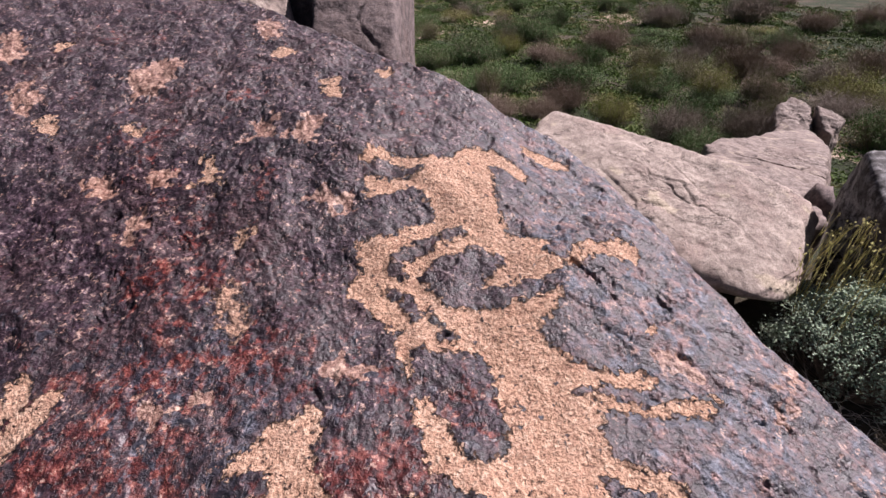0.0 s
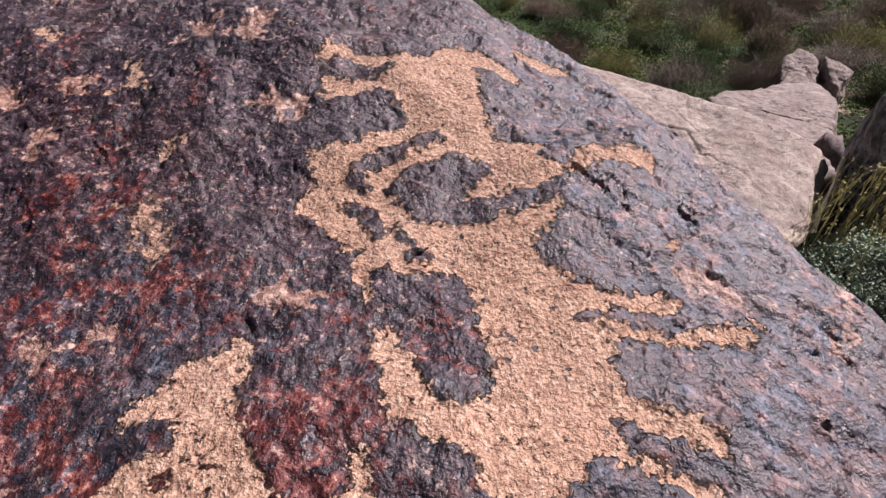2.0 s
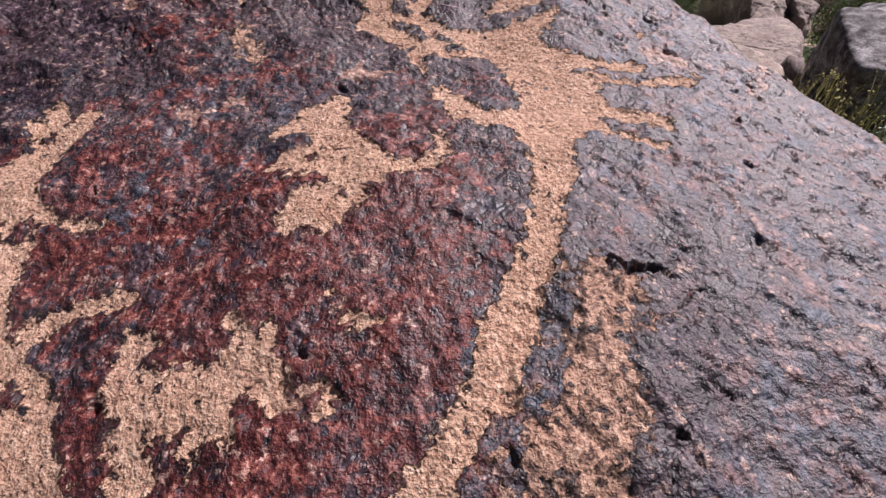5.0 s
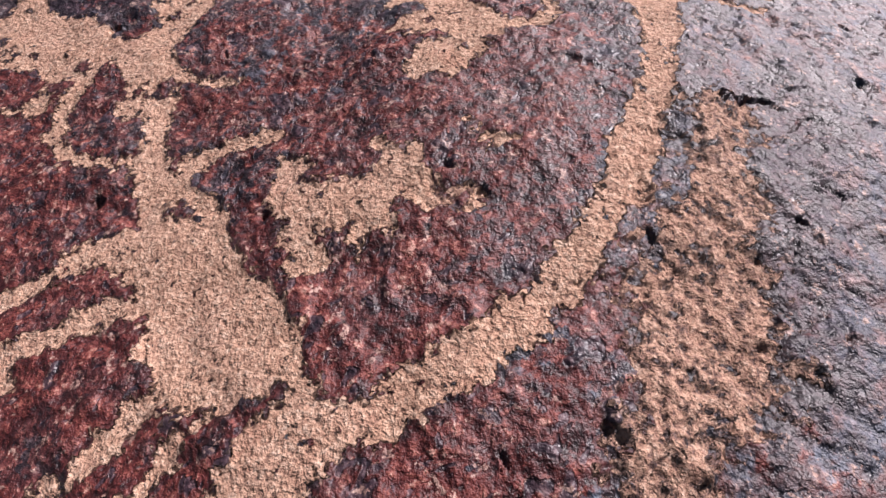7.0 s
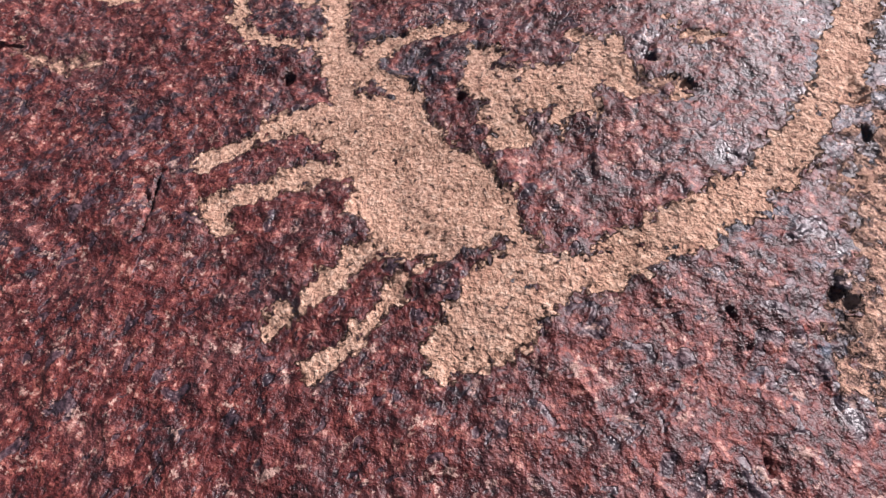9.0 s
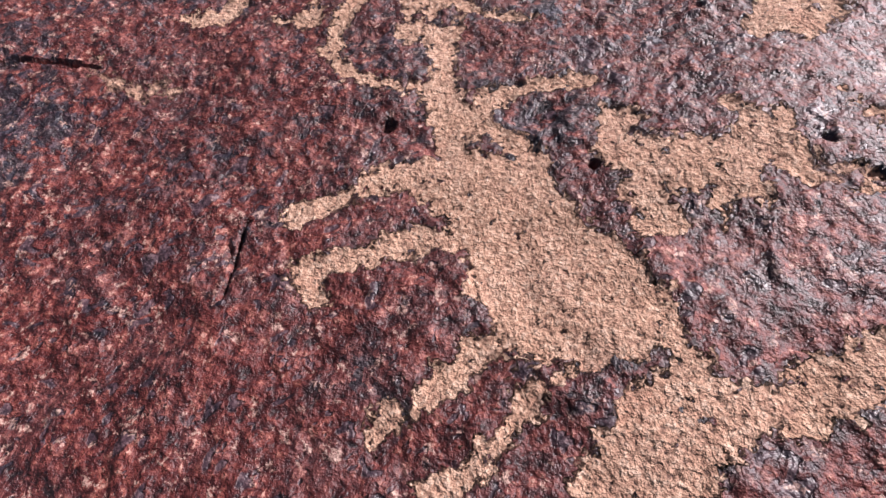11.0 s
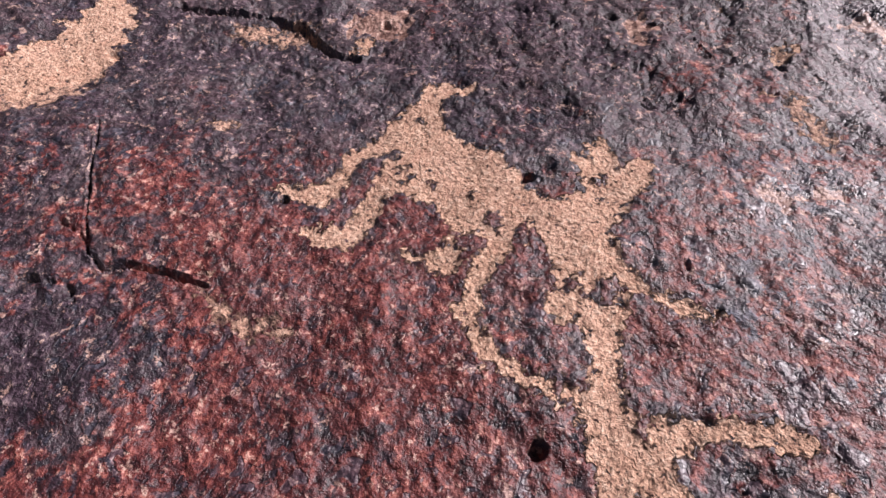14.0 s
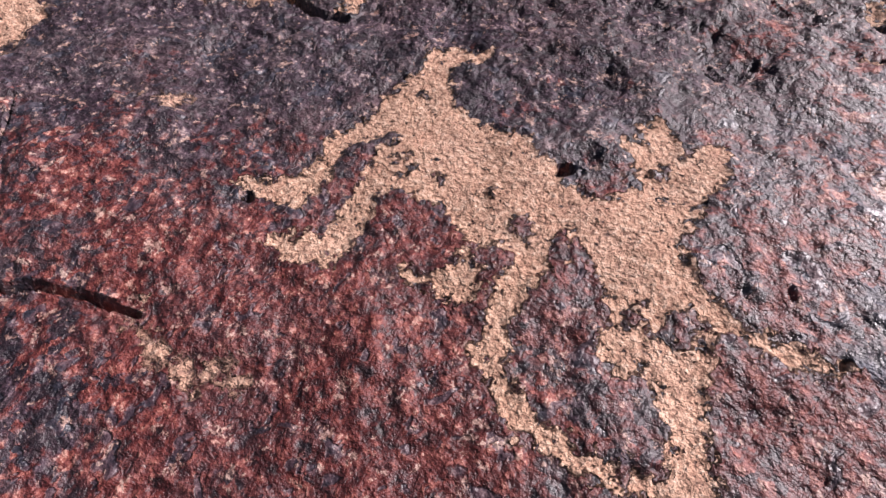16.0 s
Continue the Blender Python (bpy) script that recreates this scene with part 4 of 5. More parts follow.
HOLES = [(-0.746, 0.144, 0.013), (0.179, -0.032, 0.006), (0.438, 0.345, 0.008), (-0.672, 0.986, 0.015), (-1.227, 0.414, 0.01), (-0.469, 0.064, 0.007), (-0.84, 0.531, 0.015), (-1.235, 0.901, 0.012), (-0.759, 1.005, 0.02), (0.009, 0.695, 0.009)]

# the broad form of the face: a cubic sheet with low swells
PLANE = [(0, 0, 0.7655), (0, 1, 0.251), (0, 2, 0.0255), (0, 3, -0.0201), (1, 0, 0.0853), (1, 1, -0.0994), (1, 2, -0.0162), (2, 0, -0.1112), (2, 1, -0.0489), (3, 0, -0.0673)]
LUMPS = [(-1.5, 0.0, -0.0056), (-1.5, 0.3, 0.032), (-1.5, 0.6, -0.0114), (-1.2, 0.0, 0.0005), (-1.2, 0.3, -0.0087), (-0.9, 0.0, -0.0), (-0.9, 0.3, 0.0071), (-0.9, 0.6, 0.0034), (-0.6, -0.3, 0.0004), (-0.6, 0.0, -0.0048), (-0.6, 0.3, -0.0119), (-0.6, 0.6, 0.0047), (-0.6, 0.9, -0.011), (-0.3, -0.3, 0.0153), (-0.3, 0.0, 0.0073), (-0.3, 0.3, 0.0161), (-0.3, 0.6, -0.0054), (-0.3, 0.9, -0.0164), (-0.3, 1.2, 0.0297), (0.0, -0.3, -0.0078), (0.0, 0.0, 0.0101), (0.0, 0.3, 0.0216), (0.0, 0.6, -0.0145), (0.0, 0.9, -0.0162), (0.0, 1.2, 0.0166), (0.3, 0.0, -0.0055), (0.3, 0.3, 0.0118), (0.3, 0.6, -0.0129), (0.3, 0.9, 0.0303), (0.3, 1.2, -0.0386), (0.6, 0.3, -0.0085), (0.6, 0.6, 0.0093)]

# broad rust stains (plus) and blue-black patches (minus): place, size, strength
STAINS = [(-0.58, 0.85, 0.07, 0.8), (-0.58, 1.46, 0.06, 0.6), (-0.75, 0.75, 0.1, 0.3), (-0.45, 0.70, 0.10, 0.2), (-0.33, 0.60, 0.07, 0.3), (-1.42, 0.34, 0.09, 0.45), (-1.05, 0.20, 0.14, 0.25), (-0.42, 0.30, 0.12, 0.30), (-0.30, -0.05, 0.10, 0.30), (-0.75, -0.30, 0.2, 0.25), (-1.3, 0.62, 0.16, -0.4), (-0.85, 0.75, 0.16, -0.25),
          (-0.02, 0.12, 0.09, -0.3), (-0.1, 0.42, 0.07, 0.25), (-0.45, 0.62, 0.12, 0.22), (-1.62, 0.2, 0.12, -0.3), (-0.2, -0.33, 0.12, 0.1), (-1.38, 0.08, 0.10, -0.7)]
OPEN_CRACKS = {0, 1, 2, 3, 4, 6, 8}
EDGE_Y = [-1.2, 0.1, 0.35, 0.54, 0.66, 0.757, 0.876, 1.05, 1.24, 1.35, 1.43, 1.52, 1.62, 1.70, 1.82, 2.0, 2.3, 2.8]
EDGE_X = [1.12, 1.0, 0.90, 0.765, 0.675, 0.615, 0.555, 0.51, 0.455, 0.375, 0.285, 0.13, 0.02, -0.14, -0.28, -0.52, -0.86, -1.43]


def base_height(x, y):
    z = sum(k * x**i * y**j for i, j, k in PLANE)
    return z + sum(k * np.exp(-((x - a) ** 2 + (y - b) ** 2) / (2 * 0.2**2)) for a, b, k in LUMPS)


def spaced(stops):
    """Grid lines: stops of (place, spacing from there on)."""
    out = []
    for (a, s), (b, _) in zip(stops, stops[1:]):
        out.append(np.linspace(a, b, max(2, round((b - a) / s) + 1))[:-1])
    return np.concatenate(out + [[stops[-1][0]]])


def stroke_depth(xs, ys, strokes, reach=0.05):
    """How far inside the strokes each grid point lies, in metres; minus outside."""
    out = np.full((len(xs), len(ys)), -reach)
    for dots in strokes:
        for p, q in zip(dots, dots[1:] if len(dots) > 1 else dots):
            pad = max(p[2], q[2]) + reach
            i0, i1 = np.searchsorted(xs, (min(p[0], q[0]) - pad, max(p[0], q[0]) + pad))
            j0, j1 = np.searchsorted(ys, (min(p[1], q[1]) - pad, max(p[1], q[1]) + pad))
            if i1 <= i0 or j1 <= j0:
                continue
            x, y = xs[i0:i1, None], ys[None, j0:j1]
            dx, dy = q[0] - p[0], q[1] - p[1]
            s = np.clip(((x - p[0]) * dx + (y - p[1]) * dy) / (dx * dx + dy * dy + 1e-9), 0, 1)
            d = p[2] + s * (q[2] - p[2]) - np.hypot(x - p[0] - s * dx, y - p[1] - s * dy)
            out[i0:i1, j0:j1] = np.maximum(out[i0:i1, j0:j1], d)
    return out


def field_depth(xs, ys, outlines, reach=0.05):
    """How far inside the outlined fields each grid point lies, in metres; minus outside."""
    out = np.full((len(xs), len(ys)), -reach)
    for dots in outlines:
        c = np.array(dots)
        i0, i1 = np.searchsorted(xs, (c[:, 0].min() - reach, c[:, 0].max() + reach))
        j0, j1 = np.searchsorted(ys, (c[:, 1].min() - reach, c[:, 1].max() + reach))
        if i1 <= i0 or j1 <= j0:
            continue
        x, y = xs[i0:i1, None], ys[None, j0:j1]
        far, within = np.full((i1 - i0, j1 - j0), 9.0), np.zeros((i1 - i0, j1 - j0), bool)
        for p, q in zip(c, np.roll(c, -1, 0)):
            dx, dy = q - p
            s = np.clip(((x - p[0]) * dx + (y - p[1]) * dy) / (dx * dx + dy * dy + 1e-12), 0, 1)
            far = np.minimum(far, np.hypot(x - p[0] - s * dx, y - p[1] - s * dy))
            if dy:
                within ^= ((p[1] > y) != (q[1] > y)) & (x < dx * (y - p[1]) / dy + p[0])
        out[i0:i1, j0:j1] = np.maximum(out[i0:i1, j0:j1], np.where(within, far, -far))
    return out


def nodules(x, y, size, seed, share):
    """Rounded knobs strewn over the rock, one at most in each cell of that size: 1 on their tops, 0 between."""
    px, py = x / size + 300.0 + 0.55 * wave(x, y, 0.6 * size, seed + 5), y / size + 300.0 + 0.55 * wave(x, y, 0.6 * size, seed + 6)
    ix, iy = np.floor(px).astype(np.int64), np.floor(py).astype(np.int64)
    out = np.zeros(np.shape(px))
    for a in (-1, 0, 1):
        for b in (-1, 0, 1):
            cx, cy = ix + a, iy + b
            r = 0.20 + 0.34 * lattice(cx, cy, seed + 2) ** 2
            d = np.hypot((px - cx - lattice(cx, cy, seed)) * (0.8 + 0.7 * lattice(cx, cy, seed + 4)), py - cy - lattice(cx, cy, seed + 1))
            out = np.maximum(out, (lattice(cx, cy, seed + 3) < share) * smooth(1.25 * (1 - d / r)))
    return out


def fissures(x, y, size, seed, width):
    """Short wandering cracks: 1 along them, 0 elsewhere."""
    u = x + 0.25 * size * wave(x, y, 0.4 * size, seed + 1)
    v = y + 0.25 * size * wave(x, y, 0.4 * size, seed + 2)
    line = np.abs(wave(u, 0.75 * v, size, seed)) * size
    return smooth(1.3 - line / width) * smooth((wave(x, y, 1.3 * size, seed + 3) - 0.05) / 0.2)


def make_boulder():
    xs = spaced([(-3.1, 0.03), (-2.4, 0.015), (-1.95, 0.006), (-1.7, 0.0034), (0.72, 0.006), (0.9, 0.012), (1.25, 0)])
    ys = spaced([(-1.0, 0.02), (-0.55, 0.006), (-0.42, 0.0031), (0.75, 0.0045), (1.25, 0.0075), (2.0, 0.012), (2.6, 0)])
    x, y = np.meshgrid(xs, ys, indexing="ij")
    # ragged outlines: the places are shifted a little before strokes are looked up
    ragged = 0.0062 * wave(x, y, 0.021, 31) + 0.0042 * wave(x, y, 0.0095, 32)
    blotchy = 0.014 * wave(x, y, 0.06, 33) + 0.014 * wave(x, y, 0.026, 34) + 0.010 * wave(x, y, 0.013, 35)
    inside = {k: np.maximum(stroke_depth(xs, ys, Marks.strokes.get(k, [])), field_depth(xs, ys, Marks.outlines.get(k, []))) + ragged + (blotchy * (1.7 if k == "R" else 1.0) + 0.009 * (k == "R") + 0.004 * (k == "N") + 0.020 * (k == "M") * wave(x, y, 0.1, 36) if k in "NMR" else 0) for k in sorted(set(Marks.strokes) | set(Marks.outlines))}
    figures = [k for k in inside if k in "ABCDEFL"]
    kept = -inside["X"]
    inside = {k: np.minimum(v, kept) if k in figures else v for k, v in inside.items()}
    peck = np.maximum.reduce([inside[k] + (0.005 if k == "L" else 0.0015) for k in figures] + [inside["N"] - 0.004])
    bare, ochre = inside["M"] - 0.002, inside["R"]
    z = base_height(x, y)
    over = x - np.interp(y, EDGE_Y, EDGE_X) + 0.016 * layers(x, y, 0.22, 3) + 0.006 * wave(x, y, 0.05, 4)
    # the far left and the near side round off to the ground, with rounded corners
    bend = np.hypot(np.maximum(-1.95 - x, 0) / 0.65, np.maximum(-0.24 - y, 0) / 0.40)
    bend = np.maximum(bend, np.hypot(np.maximum(-1.6 - x, 0) / 1.1, np.maximum(y - 1.75, 0) / 0.6))
    near = 0.8 * (bend - 1) + 0.07 * layers(x, y, 0.5, 6, 3)
    east = over * 0.8
    top = np.maximum(near, east)
    over = top + 0.09 * np.log(np.exp((near - top) / 0.09) + np.exp((east - top) / 0.09)) * smooth((top + 0.25) / 0.25)
    s = np.maximum(over + 0.03, 0)
    z = np.maximum(z - 2.0 * (np.sqrt(s * s + 0.05**2) - 0.05), -2.4 + 0.1 * wave(x, y, 0.4, 7))
    # knobbly relief, stronger in the low near part and to the east, finer higher up
    knobby = 0.75 + 0.55 * smooth((0.75 - y) / 0.7) + 0.3 * smooth((x - 0.1) / 0.5)
    knobby = knobby * (0.55 + 0.9 * smooth(0.5 + wave(x, y, 0.22, 54)))
    u, w = 0.68 * (x - y) + 0.012 * wave(x, y, 0.06, 55), 0.74 * (x + y) + 0.012 * wave(x, y, 0.06, 56)
    knobs = 0.85 * np.sqrt(wave(0.7 * u, w, 0.036, 41) ** 2 + 0.002) + 0.50 * np.sqrt(wave(0.75 * u, w, 0.019, 42) ** 2 + 0.003)
    chips = smooth((wave(0.6 * u, w, 0.062, 46) + 0.20 * wave(x, y, 0.022, 47)) / 0.16) + 0.9 * smooth((wave(0.6 * u, w, 0.12, 48) + 0.16 * wave(x, y, 0.03, 49)) / 0.08)
    grain = 0.8 * wave(x, y, 0.0115, 43) + 0.7 * wave(x, y, 0.0072, 44)
    worn = smooth((peck + 0.004) / 0.011)
    relief = (0.008 + 0.006 * smooth((y - 0.5) / 0.4)) * layers(x, y, 0.17, 21, 3) + knobby * (0.0027 * (knobs - 0.35)) * (1 - 0.7 * worn)
    relief = relief + (0.0026 + 0.0014 * smooth((y - 0.5) / 0.4)) * chips * (1 - 0.65 * worn) + 0.0007 * grain * (1 + 0.6 * worn)
    relief = relief + 0.0016 * smooth((bare + 0.01) / 0.02) * grain
    pitted = np.exp(-(((x + 0.80) / 0.34) ** 2 + ((y - 0.92) / 0.26) ** 2))
    relief = relief - 0.004 * pitted * smooth((wave(x, y, 0.034, 58) - 0.30) / 0.25) * (1 - worn)
    relief = relief + 0.0006 * knobby * wave(x, y, 0.0150, 53) * (1 - 0.6 * worn)
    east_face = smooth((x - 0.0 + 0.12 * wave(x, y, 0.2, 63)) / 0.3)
    lumpy = np.maximum(nodules(x, y, 0.036, 81, 0.55), 0.8 * nodules(x, y, 0.021, 91, 0.35)) * (1 - 0.9 * smooth((peck + 0.006) / 0.012)) * (1 - 0.75 * smooth((bare + 0.006) / 0.012))
    lumpy = lumpy * (1 - 0.75 * east_face) * (0.35 + 0.65 * smooth((0.95 - y) / 0.4))
    # two rosy zones with larger knobs, beside the small figure and below the long line
    rosy = np.exp(-(((x + 0.42) / 0.20) ** 2) - ((y - 0.40) / 0.30) ** 2) + np.exp(-(((x + 0.13) / 0.17) ** 2) - ((y + 0.27) / 0.14) ** 2)
    rosy = smooth(1.6 * rosy + 0.5 * wave(x, y, 0.13, 67) - 0.25)
    big = nodules(x, y, 0.058, 131, 0.7) * rosy * (1 - 0.9 * smooth((peck + 0.006) / 0.012))
    lumpy = np.maximum(lumpy, big)
    relief = relief + 0.0021 * lumpy + 0.0022 * big
    split = np.maximum(fissures(x, y, 0.075, 101, 0.0030), 0.8 * fissures(x, y, 0.042, 111, 0.0024)) * (1 - 0.85 * worn)
    relief = relief - 0.0052 * split * (0.25 + 0.75 * np.maximum(east_face, smooth((y - 0.55) / 0.3)))
    rubble = smooth((bare + 0.006) / 0.02)
    relief = relief + rubble * (0.0030 * wave(x, y, 0.026, 121) + 0.0022 * wave(x, y, 0.014, 122))
    cuts = -0.0013 * worn - 0.003 * smooth((bare + 0.006) / 0.012) - 0.003 * smooth((ochre + 0.004) / 0.01)
    wander = 0.0032 * wave(x, y, 0.03, 51) + 0.0022 * wave(x, y, 0.011, 52)
    for k, dots in enumerate(Marks.cracks):
        d = stroke_depth(xs, ys, [[(p[0], p[1], min(max(0.9 * p[2], 0.0036 if k in OPEN_CRACKS else 0.0028), 0.012 if k == 4 else 0.0065)) for p in dots]], 0.03) + (0.8 if k in (0, 3, 4) else 1.7) * wander + 0.0016 * wave(x, y, 0.045, 57)
        cuts = np.minimum(cuts, (-0.03 if k == 4 else -0.018 if k in OPEN_CRACKS else -0.006) * smooth((d - 0.0002) / 0.0042))
        cuts = cuts + (0.004 if k % 2 else -0.003) * smooth((d + 0.028) / 0.024) * (d < -0.002)
    for hx, hy, hr in HOLES:
        d = np.hypot(x - hx, (y - hy) * 1.1) - hr * 0.8 + 1.3 * wander
        cuts = np.minimum(cuts, -0.026 * smooth((0.003 - d) / 0.008))
    z = z + relief + cuts
    # rust staining lies over the low middle and the near left
    stain = 0.04 + 0.60 * smooth((0.75 - y) / 0.5) * smooth((0.2 - x) / 0.35) + 0.34 * wave(x, y, 0.33, 61) + 0.36 * wave(x, y, 0.12, 62)
    stain = stain + sum(k * np.exp(-((x - a) ** 2 + (y - b) ** 2) / (2 * w * w)) for a, b, w, k in STAINS)
    stain = stain - 0.22 * rosy - 0.40 * smooth((x + 0.08) / 0.3) - 0.28 * smooth((-1.25 - x) / 0.3) + 0.18 * smooth((-0.15 - y) / 0.2) - 0.30 * smooth((y - 0.48) / 0.3)
    v = np.stack([x, y, z], -1).reshape(-1, 3)
    i, j = np.meshgrid(np.arange(len(xs) - 1), np.arange(len(ys) - 1), indexing="ij")
    n = len(ys)
    f = np.stack([i * n + j, (i + 1) * n + j, (i + 1) * n + j + 1, i * n + j + 1], -1).reshape(-1, 4)
    # normals of the whole sheet, so that no seam shows between its parts
    gx, gy = np.gradient(z, xs, axis=0), np.gradient(z, ys, axis=1)
    nor = np.stack([-gx, -gy, np.ones_like(z)], -1).reshape(-1, 3)
    nor = nor / np.linalg.norm(nor, axis=1, keepdims=True)
    # a dull pitted zone high on the face, and a darker strip of varnish beside the bare patch
    dull = smooth(1.5 * np.exp(-(((x + 0.80) / 0.32) ** 2 + ((y - 0.92) / 0.26) ** 2)) + 0.25 * wave(x, y, 0.12, 65))
    shade_strip = smooth(1.4 * np.exp(-(((x - 0.5 * (y - 0.05) - 0.20) / 0.085) ** 2 + ((y - 0.02) / 0.22) ** 2)) + 0.3 * wave(x, y, 0.06, 66))
    # paler weathering plus painted-in sheen, growing to the east and on the rosy zones
    fields = {"dull": dull, "nodule": lumpy, "peck": np.clip(peck / 0.006, -4, 4), "bare": np.clip(bare / 0.02, -2, 1), "ochre": np.clip(ochre / 0.012, -3, 1), "rust": stain, "faded_sheen": (1 - 0.8 * shade_strip) * smooth((x - 0.02 + 0.30 * smooth((0.25 - y) / 0.3) + 0.10 * wave(x, y, 0.2, 63)) / 0.28) * 0.78 + 0.6 * rosy * (1 - east_face)}
    owner = np.zeros(len(f), int)
    best = np.full(len(f), 0.0)
    for k, name in enumerate(figures):
        d = inside[name].reshape(-1)[f].mean(1)
        owner, best = np.where(d > best, k + 1, owner), np.maximum(best, d)
    rock = tagged(new("carved_boulder"), "large dark varnished boulder with pale pecked rock carvings", "boulder")

    def piece(name, pick, label):
        used, faces = np.unique(f[pick], return_inverse=True)
        me = mesh_of(name, v[used], faces.reshape(-1, 4), ROCK)
        for key, field in fields.items():
            me.attributes.new(key, "FLOAT", "POINT").data.foreach_set("value", field.reshape(-1)[used].astype(np.float32))
        me.normals_split_custom_set_from_vertices(nor[used].astype(np.float32))
        return part(name, me, rock, label)

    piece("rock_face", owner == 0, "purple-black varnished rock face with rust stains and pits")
    labels = {"A": "pale pecked carving of branching curved strokes", "B": "large pale pecked carving with many side strokes", "C": "small pale pecked carving with a curled tail stroke",
              "D": "broad pale pecked carving with long side strokes", "E": "pale pecked carving with a closed loop", "F": "small blotchy pale pecked carving", "L": "long curved pale pecked line"}
    for k, name in enumerate(figures):
        piece("pecked_figure", owner == k + 1, labels[name])
    # the flanks, from the rim of the sheet down into the soil
    rim = np.concatenate([np.arange(len(xs)) * n, (len(xs) - 1) * n + np.arange(1, n), np.arange(len(xs) - 2, -1, -1) * n + n - 1, np.arange(n - 2, 0, -1)])[::6]
    top, rows = v[rim], 14
    mid = np.array([-0.6, 0.7, 0])
    rings = []
    for k in range(rows + 1):
        q = top.copy()
        t = k / rows
        out = (top - mid) * (1, 1, 0)
        q = q + out * (0.06 * math.sin(t * 2.6)) * (t > 0)
        q[:, 2] = top[:, 2] * (1 - t) + -2.6 * t
        bulge = 0.06 * layers(q[:, 0] + q[:, 1], q[:, 2] * 1.3, 0.5, 71)[:, None] * (t > 0)
        rings.append(q + bulge * out / np.linalg.norm(out, axis=1, keepdims=True))
    m = len(rim)
    a, b = np.meshgrid(np.arange(rows), np.arange(m), indexing="ij")
    side = np.stack([a * m + b, a * m + (b + 1) % m, (a + 1) * m + (b + 1) % m, (a + 1) * m + b], -1).reshape(-1, 4)
    me = mesh_of("flank", np.concatenate(rings), side, ROCK)
    for key, value in (("peck", -4.0), ("bare", -2.0), ("ochre", -3.0), ("rust", 0.0), ("faded_sheen", 0.3), ("dull", 0.5), ("nodule", 0.0)):
        me.attributes.new(key, "FLOAT", "POINT").data.foreach_set("value", np.full(len(me.vertices), value, np.float32))
    part("flank", me, rock)


make_boulder()


# ---- other rocks ----
def hull_planes(corners):
    bm = bmesh.new()
    for c in corners:
        bm.verts.new(c)
    bmesh.ops.convex_hull(bm, input=bm.verts)
    bm.normal_update()
    planes = [(f.normal.copy(), f.normal.dot(f.verts[0].co)) for f in bm.faces]
    bm.free()
    return planes


def stone(name, corners, material, label, category="boulder", detail=5, rough=0.05, seed=0, group="", chips=0.05, seams=(), crisp=30):
    """A weathered rock that fills the hull of its corners: broken facets, dents, and open seams.
    A seam is a plane (normal, offset from the middle), its half width and its depth."""
    c = sum((Vector(p) for p in corners), Vector()) / len(corners)
    size = max((Vector(p) - c).length for p in corners)
    planes = hull_planes([Vector(p) - c for p in corners])
    bm = bmesh.new()
    bmesh.ops.create_icosphere(bm, subdivisions=detail, radius=1.0)
    d = np.array([v.co for v in bm.verts])
    d /= np.linalg.norm(d, axis=1, keepdims=True)
    inv = np.stack([np.maximum(d @ np.array(nv), 0) / max(k, 1e-3) for nv, k in planes])
    r = 1.02 / ((inv**crisp).sum(0) ** (1 / crisp))
    p = d * r[:, None]
    o = Vector((seed * 13.7, seed * 3.1, 0))
    for k, v in enumerate(bm.verts):
        w = Vector(p[k])
        q = w / size
        bend = q + 0.10 * noise.noise_vector(q * 3.0 + o)
        n = noise.fractal(q * 2.4 + o, 0.8, 2.1, 7)
        fine = noise.fractal(q * 11 - o, 0.8, 2.2, 3)
        # flakes: every cell of two sizes is a small tilted facet, set off from the next by a step
        step = 0.0
        for scale, share in ((3.2, 1.0), (7.5, 0.42)):
            near, cells = noise.voronoi(Vector((bend.x, bend.y, bend.z * 1.8)) * scale + o)
            tilt = noise.noise_vector(cells[0] * 7.31)
            step += share * (0.55 * tilt.x + (Vector((bend.x, bend.y, bend.z * 1.8)) * scale + o - cells[0]).dot(tilt))
            step -= share * 0.8 * max(0.0, 1 - (near[1] - near[0]) / 0.07) * max(0.0, tilt.y + 0.25)
        for nv, off, half, depth in seams:
            gap = abs(w.dot(Vector(nv)) - off + 0.10 * size * noise.fractal(q * 3.5 + o, 0.9, 2.0, 3))
            step -= depth / max(chips, 1e-4) * max(0.0, 1 - gap / half)
        v.co = c + w + w.normalized() * size * (rough * n * 0.9 + 0.16 * rough * fine + chips * step)
    me = bpy.data.meshes.new(name)
    bm.to_mesh(me)
    bm.free()
    me.polygons.foreach_set("use_smooth", np.ones(len(me.polygons), bool))
    me.materials.append(material)
    return tagged(new(name, me), label, category, group)


stone("pale_boulder", [(0.55, 4.34, -0.29), (1.22, 5.25, -0), (1.98, 4.67, -0.12), (2.63, 4.17, -0.13), (3.24, 3.71, -0.31), (3.02, 3.14, -0.68), (2.72, 2.85, -0.72), (2.52, 2.73, -0.7), (2.05, 3.37, -0.83), (2.15, 3.18, -0.84), (2.28, 2.99, -0.82), (1.05, 3.65, -0.72), (1.4, 5.74, -1.26), (3.48, 3.81, -0.55), (3.4, 4.49, -1.48), (3.14, 4.29, -1.61), (2.65, 4.37, -1.63), (1.41, 4.79, -1.65), (0.51, 5.03, -1.55)],
      PALE, "pale pinkish granite boulder with a sloping cracked top", detail=7, rough=0.022, seed=1, chips=0.016, crisp=44,
      seams=[((0.83, 0.55, 0.0), -0.18, 0.012, 0.006)])
